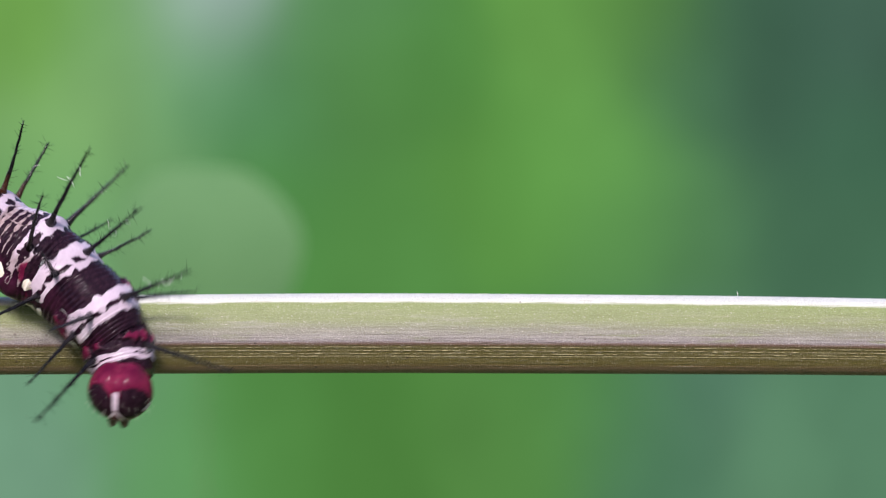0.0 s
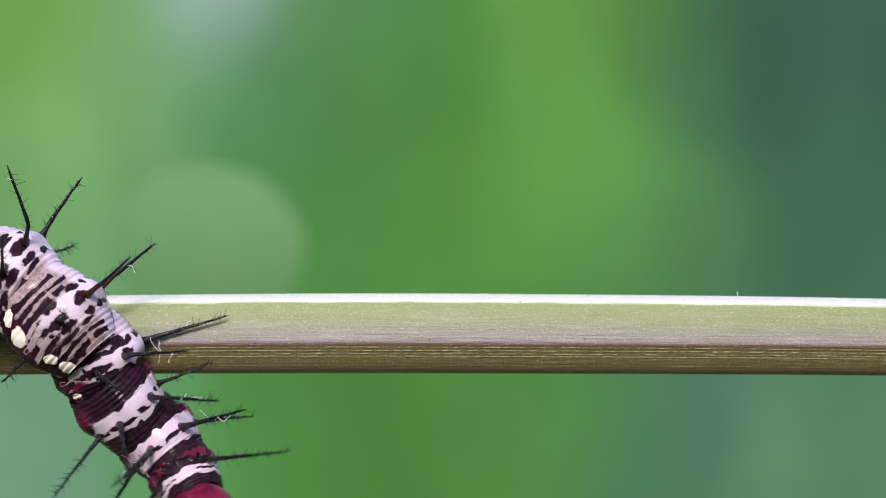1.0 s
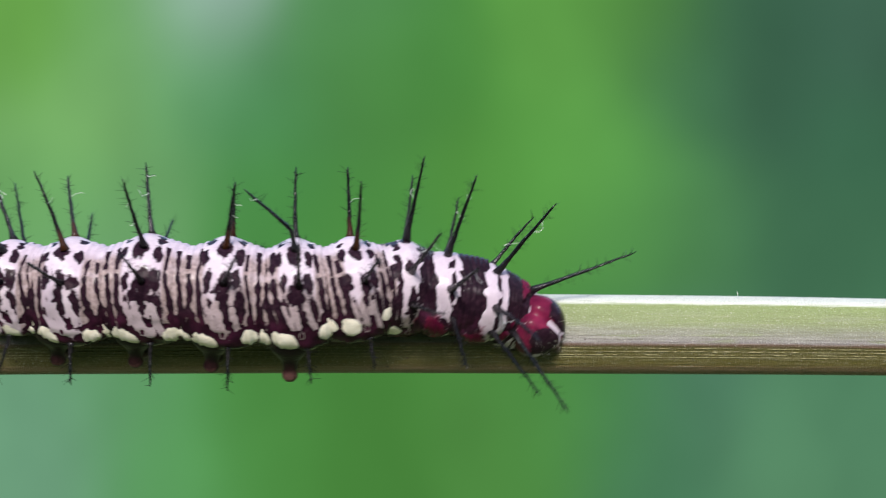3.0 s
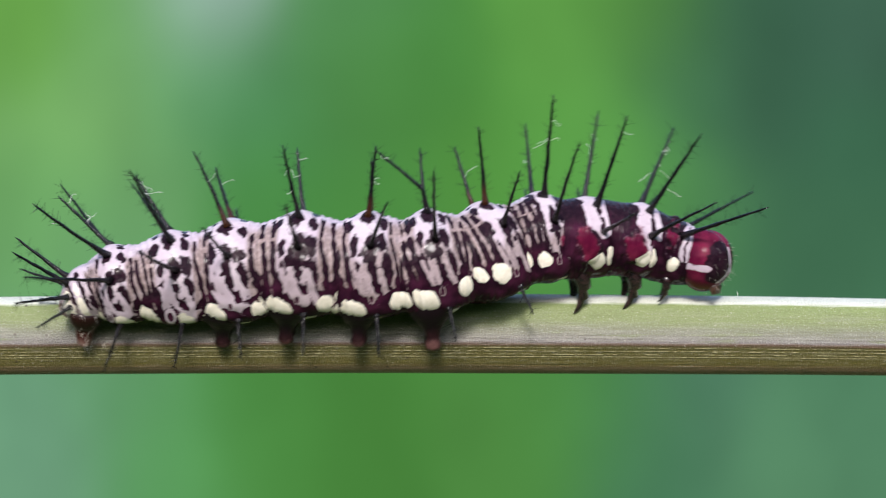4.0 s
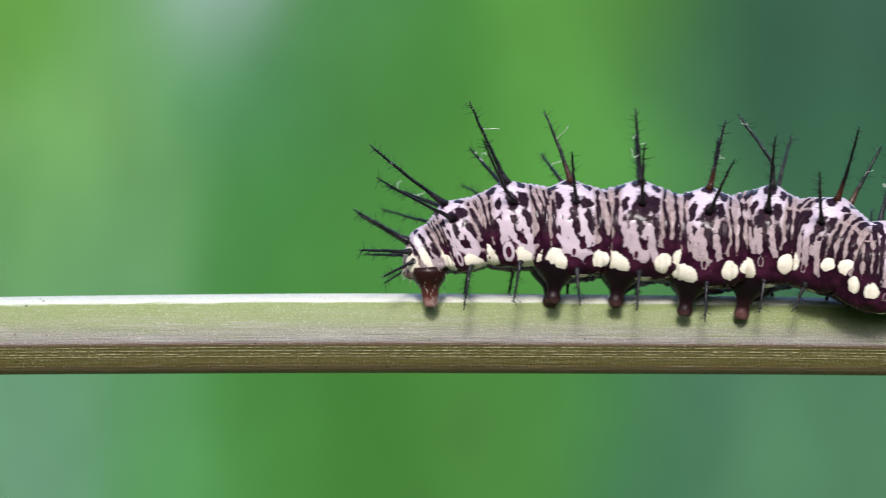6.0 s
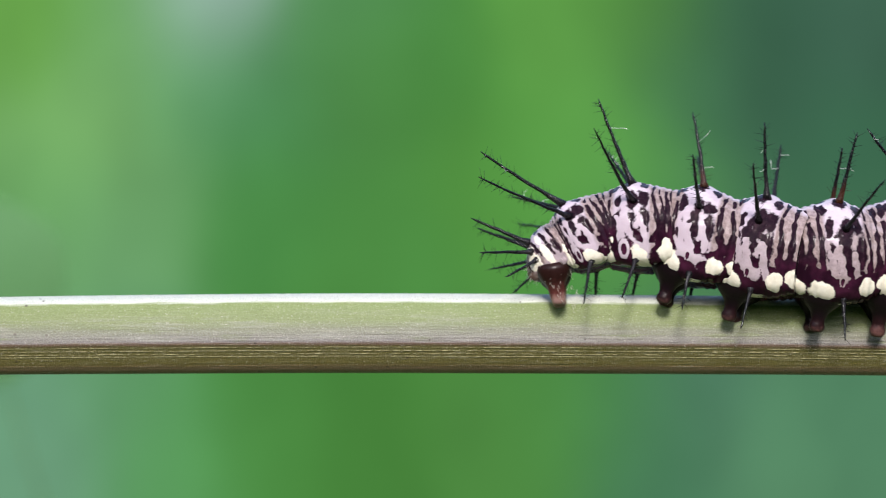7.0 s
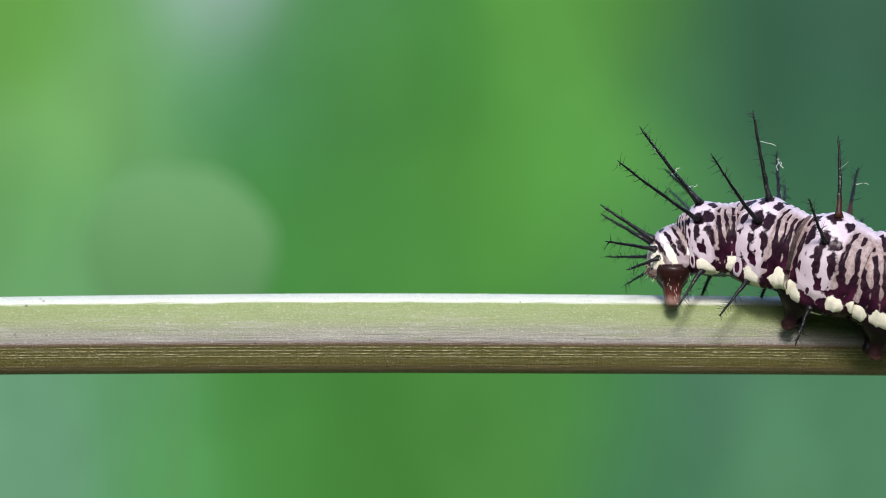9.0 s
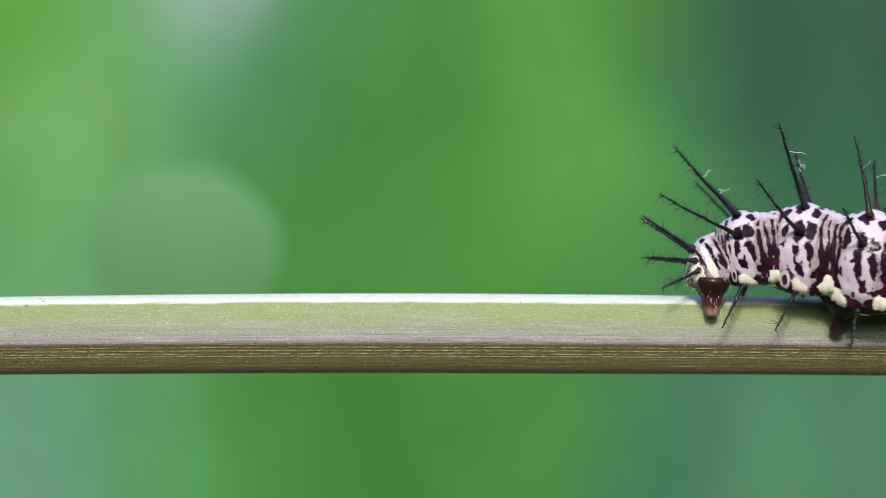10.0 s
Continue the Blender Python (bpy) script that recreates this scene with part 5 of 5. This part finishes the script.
    walk(rings["t1"], [
        at(0, 14.20, -1.27, -5.31, 29.8, 61.7, -48.7), at(0.3, 9.19, -1.57, -7.49, -24.1, 49.7, -94.5),
        at(0.5, 10.71, -0.89, -8.21, 10.4, 47.1, -68.8), at(0.8, 12.45, -0.48, -10.83, 28.7, 49.4, -58.3),
        at(1, 12.99, 0.20, -11.31, 39.3, 42.1, -46.1), at(1.2, 15.72, -0.11, -4.93, 85.2, 4.6, -28.1),
        at(1.5, 16.39, 0.17, -3.51, 83.5, 10.2, 2.0), at(2, 15.46, -0.46, -2.06, 71.6, -17.2, 11.7),
        at(2.2, 15.37, 0.75, -0.72, 79.1, -0.1, 7.0), at(2.5, 15.40, 1.52, -3.61, 97.9, 40.8, 26.6),
        at(2.7, 15.37, 1.94, -2.98, 89.0, 34.7, 21.8), at(3.8, 16.23, 2.52, 1.76, 15.3, 18.4, -4.7),
        at(4, 16.80, 1.55, 0.78, 7.0, 14.1, -4.4), at(4.2, 15.59, 1.02, -0.07, 3.8, 18.2, -5.3),
        at(4.5, 16.86, 1.03, -0.50, 0.9, 13.5, -6.2), at(4.8, 15.39, 0.31, -0.38, 18.9, 37.5, 2.8),
        at(5, 15.24, -0.16, -1.71, 16.9, 52.5, -12.3), at(5.2, 15.33, -0.14, -2.08, 10.5, 47.9, -17.6),
        at(5.5, 14.81, -0.73, -2.86, 3.8, 53.8, -21.4), at(5.8, 16.04, -0.24, -1.33, 13.1, -3.5, 9.7),
        at(6, 16.40, -0.38, -1.32, 5.9, -0.6, 0.6), at(6.2, 16.59, -0.25, -1.18, 7.9, 1.5, 0.5),
        at(7.3, 16.61, 0.51, -0.37, 4.7, 0.5, 0.1), at(7.5, 16.56, 0.64, -0.53, 6.6, 0.7, 0.0),
        at(7.7, 16.72, 0.86, 0.06, 7.1, -0.0, 0.0), at(8, 16.84, 0.67, -0.12, 7.8, 0.2, 0.0),
        at(8.5, 16.86, 0.89, 0.55, 9.0, -0.6, -0.0), at(9, 16.86, 0.89, 0.55, 8.0, -0.6, -0.0),
        at(9.5, 16.85, 0.86, 0.52, 8.4, -0.6, -0.0), at(9.7, 16.89, 0.79, 0.46, 8.0, -0.5, 0.0),
        at(10, 16.72, 0.02, -0.12, 7.3, 0.0, 0.0)])
    walk(rings["head"], [
        at(0, 14.48, -2.61, -7.03, -7.3, 40.1, -94.3), at(0.3, 8.96, -2.98, -9.21, -7.1, 30.4, -93.2),
        at(0.5, 11.06, -2.45, -9.85, -0.0, 28.5, -89.7), at(0.8, 13.26, -1.87, -12.49, 18.7, 38.7, -77.7),
        at(1, 14.08, -1.26, -12.87, 30.1, 36.1, -70.6), at(1.2, 17.52, -1.30, -5.27, 85.3, 3.4, -42.0),
        at(1.5, 18.29, -0.60, -3.58, 89.9, -0.2, -36.0), at(2, 17.02, -0.74, -1.27, 99.2, -13.0, -38.4),
        at(2.2, 17.33, 0.57, -0.60, 89.2, 4.5, -38.0), at(2.5, 16.58, 1.35, -4.82, 55.6, 24.5, -39.0),
        at(2.7, 16.64, 1.59, -3.89, 62.1, 15.2, -40.0), at(3.8, 17.65, 2.13, 1.20, 6.6, 14.2, -24.7),
        at(4, 18.52, 1.13, 0.45, 0.1, 10.5, -25.2), at(4.2, 17.51, 0.57, -0.63, -2.6, 13.8, -30.1),
        at(4.5, 18.24, 0.53, -0.72, -0.2, 8.7, -37.1), at(4.8, 16.09, 0.07, -1.38, -34.2, 29.3, -55.5),
        at(5, 15.47, -0.90, -3.17, -0.8, 11.7, -82.2), at(5.2, 15.83, -1.33, -3.32, -1.5, 26.4, -35.2),
        at(5.5, 15.49, -1.66, -4.18, -32.7, 51.4, -50.7), at(5.8, 17.77, -0.27, -1.22, 17.9, -3.1, -0.0),
        at(6, 18.15, -0.38, -1.31, 19.5, -0.5, 0.0), at(6.2, 18.33, -0.25, -1.22, 23.4, 1.3, 0.0),
        at(7.3, 18.34, 0.51, -0.38, 31.1, 0.4, 0.0), at(7.5, 18.28, 0.64, -0.54, 35.0, 0.5, 0.0),
        at(7.7, 18.44, 0.86, 0.05, 35.1, -0.0, 0.0), at(8, 18.57, 0.67, -0.12, 35.1, 0.2, -0.0),
        at(8.5, 18.58, 0.89, 0.56, 35.1, -0.5, -0.0), at(9, 18.59, 0.89, 0.56, 35.1, -0.5, -0.0),
        at(9.5, 18.58, 0.86, 0.53, 35.1, -0.5, -0.0), at(9.7, 18.62, 0.79, 0.47, 35.1, -0.4, -0.0),
        at(10, 18.45, 0.02, -0.12, 35.1, 0.1, -0.0)])
    walk(reed, [(0, pose(0.265, 0.55, 0, 0, 0.0, 0)), (0.12, pose(0.265, 0.55, 0, 0, -2.0, 0)), (0.2, pose(0.265, 0.55, 0, 0, -9.0, 0)), (0.3, pose(0.265, 0.55, 0, 0, -10.2, 0)), (0.4, pose(0.265, 0.55, 0, 0, -12.5, 0)), (0.5, pose(0.265, 0.55, 0, 0, -16.0, 0)), (0.6, pose(0.265, 0.55, 0, 0, -3.0, 0)), (0.75, pose(0.265, 0.55, 0, 0, -0.2, 0)), (3.8, pose(0.265, 0.55, 0, 0, 0.0, 0)), (4.02, pose(0.265, 0.55, 0, 0, -2.0, 0)), (4.1, pose(0.265, 0.55, 0, 0, -12.2, 0)), (4.2, pose(0.265, 0.55, 0, 0, -8.8, 0)), (4.32, pose(0.265, 0.55, 0, 0, 0.0, 0)), (8.5, pose(0.265, 0.55, 0, 0, 0.0, 0)), (8.6, pose(0.265, 0.55, 0, 0, -14.2, 0)), (8.7, pose(0.265, 0.55, 0, 0, -16.0, 0)), (8.8, pose(0.265, 0.55, 0, 0, -1.0, 0)), (10, pose(0.265, 0.55, 0, 0, 0.0, 0))])

    base = Vector((-0.236, 1.40, -0.006))
    walk(glint_disc, [(t, pose(base.x + dx, base.y, base.z + dz, 0, tilt, 0)) for t, dx, dz, tilt in (
        (0, 0.02, 0.0, 0.0), (0.5, 0.022, 0.0, 0.2), (1.0, 0.022, 0.0, 0.0), (1.5, 0.02, 0.0, -0.5), (2.1, 0, 0.0, -24.0), (2.7, 0, 0.0, -30.0), (5.2, 0, 0.0, -30.0),
        (6.0, 0, 0.0, -24.0), (7.3, 0, 0.0, -16.0), (7.7, 0, 0.0, -10.0), (8.1, 0, 0.0, -1.5), (8.5, 0, 0.0, 0.0), (9.3, 0, 0.0, -0.6), (10.0, 0, 0.0, 0.0))])


motions()
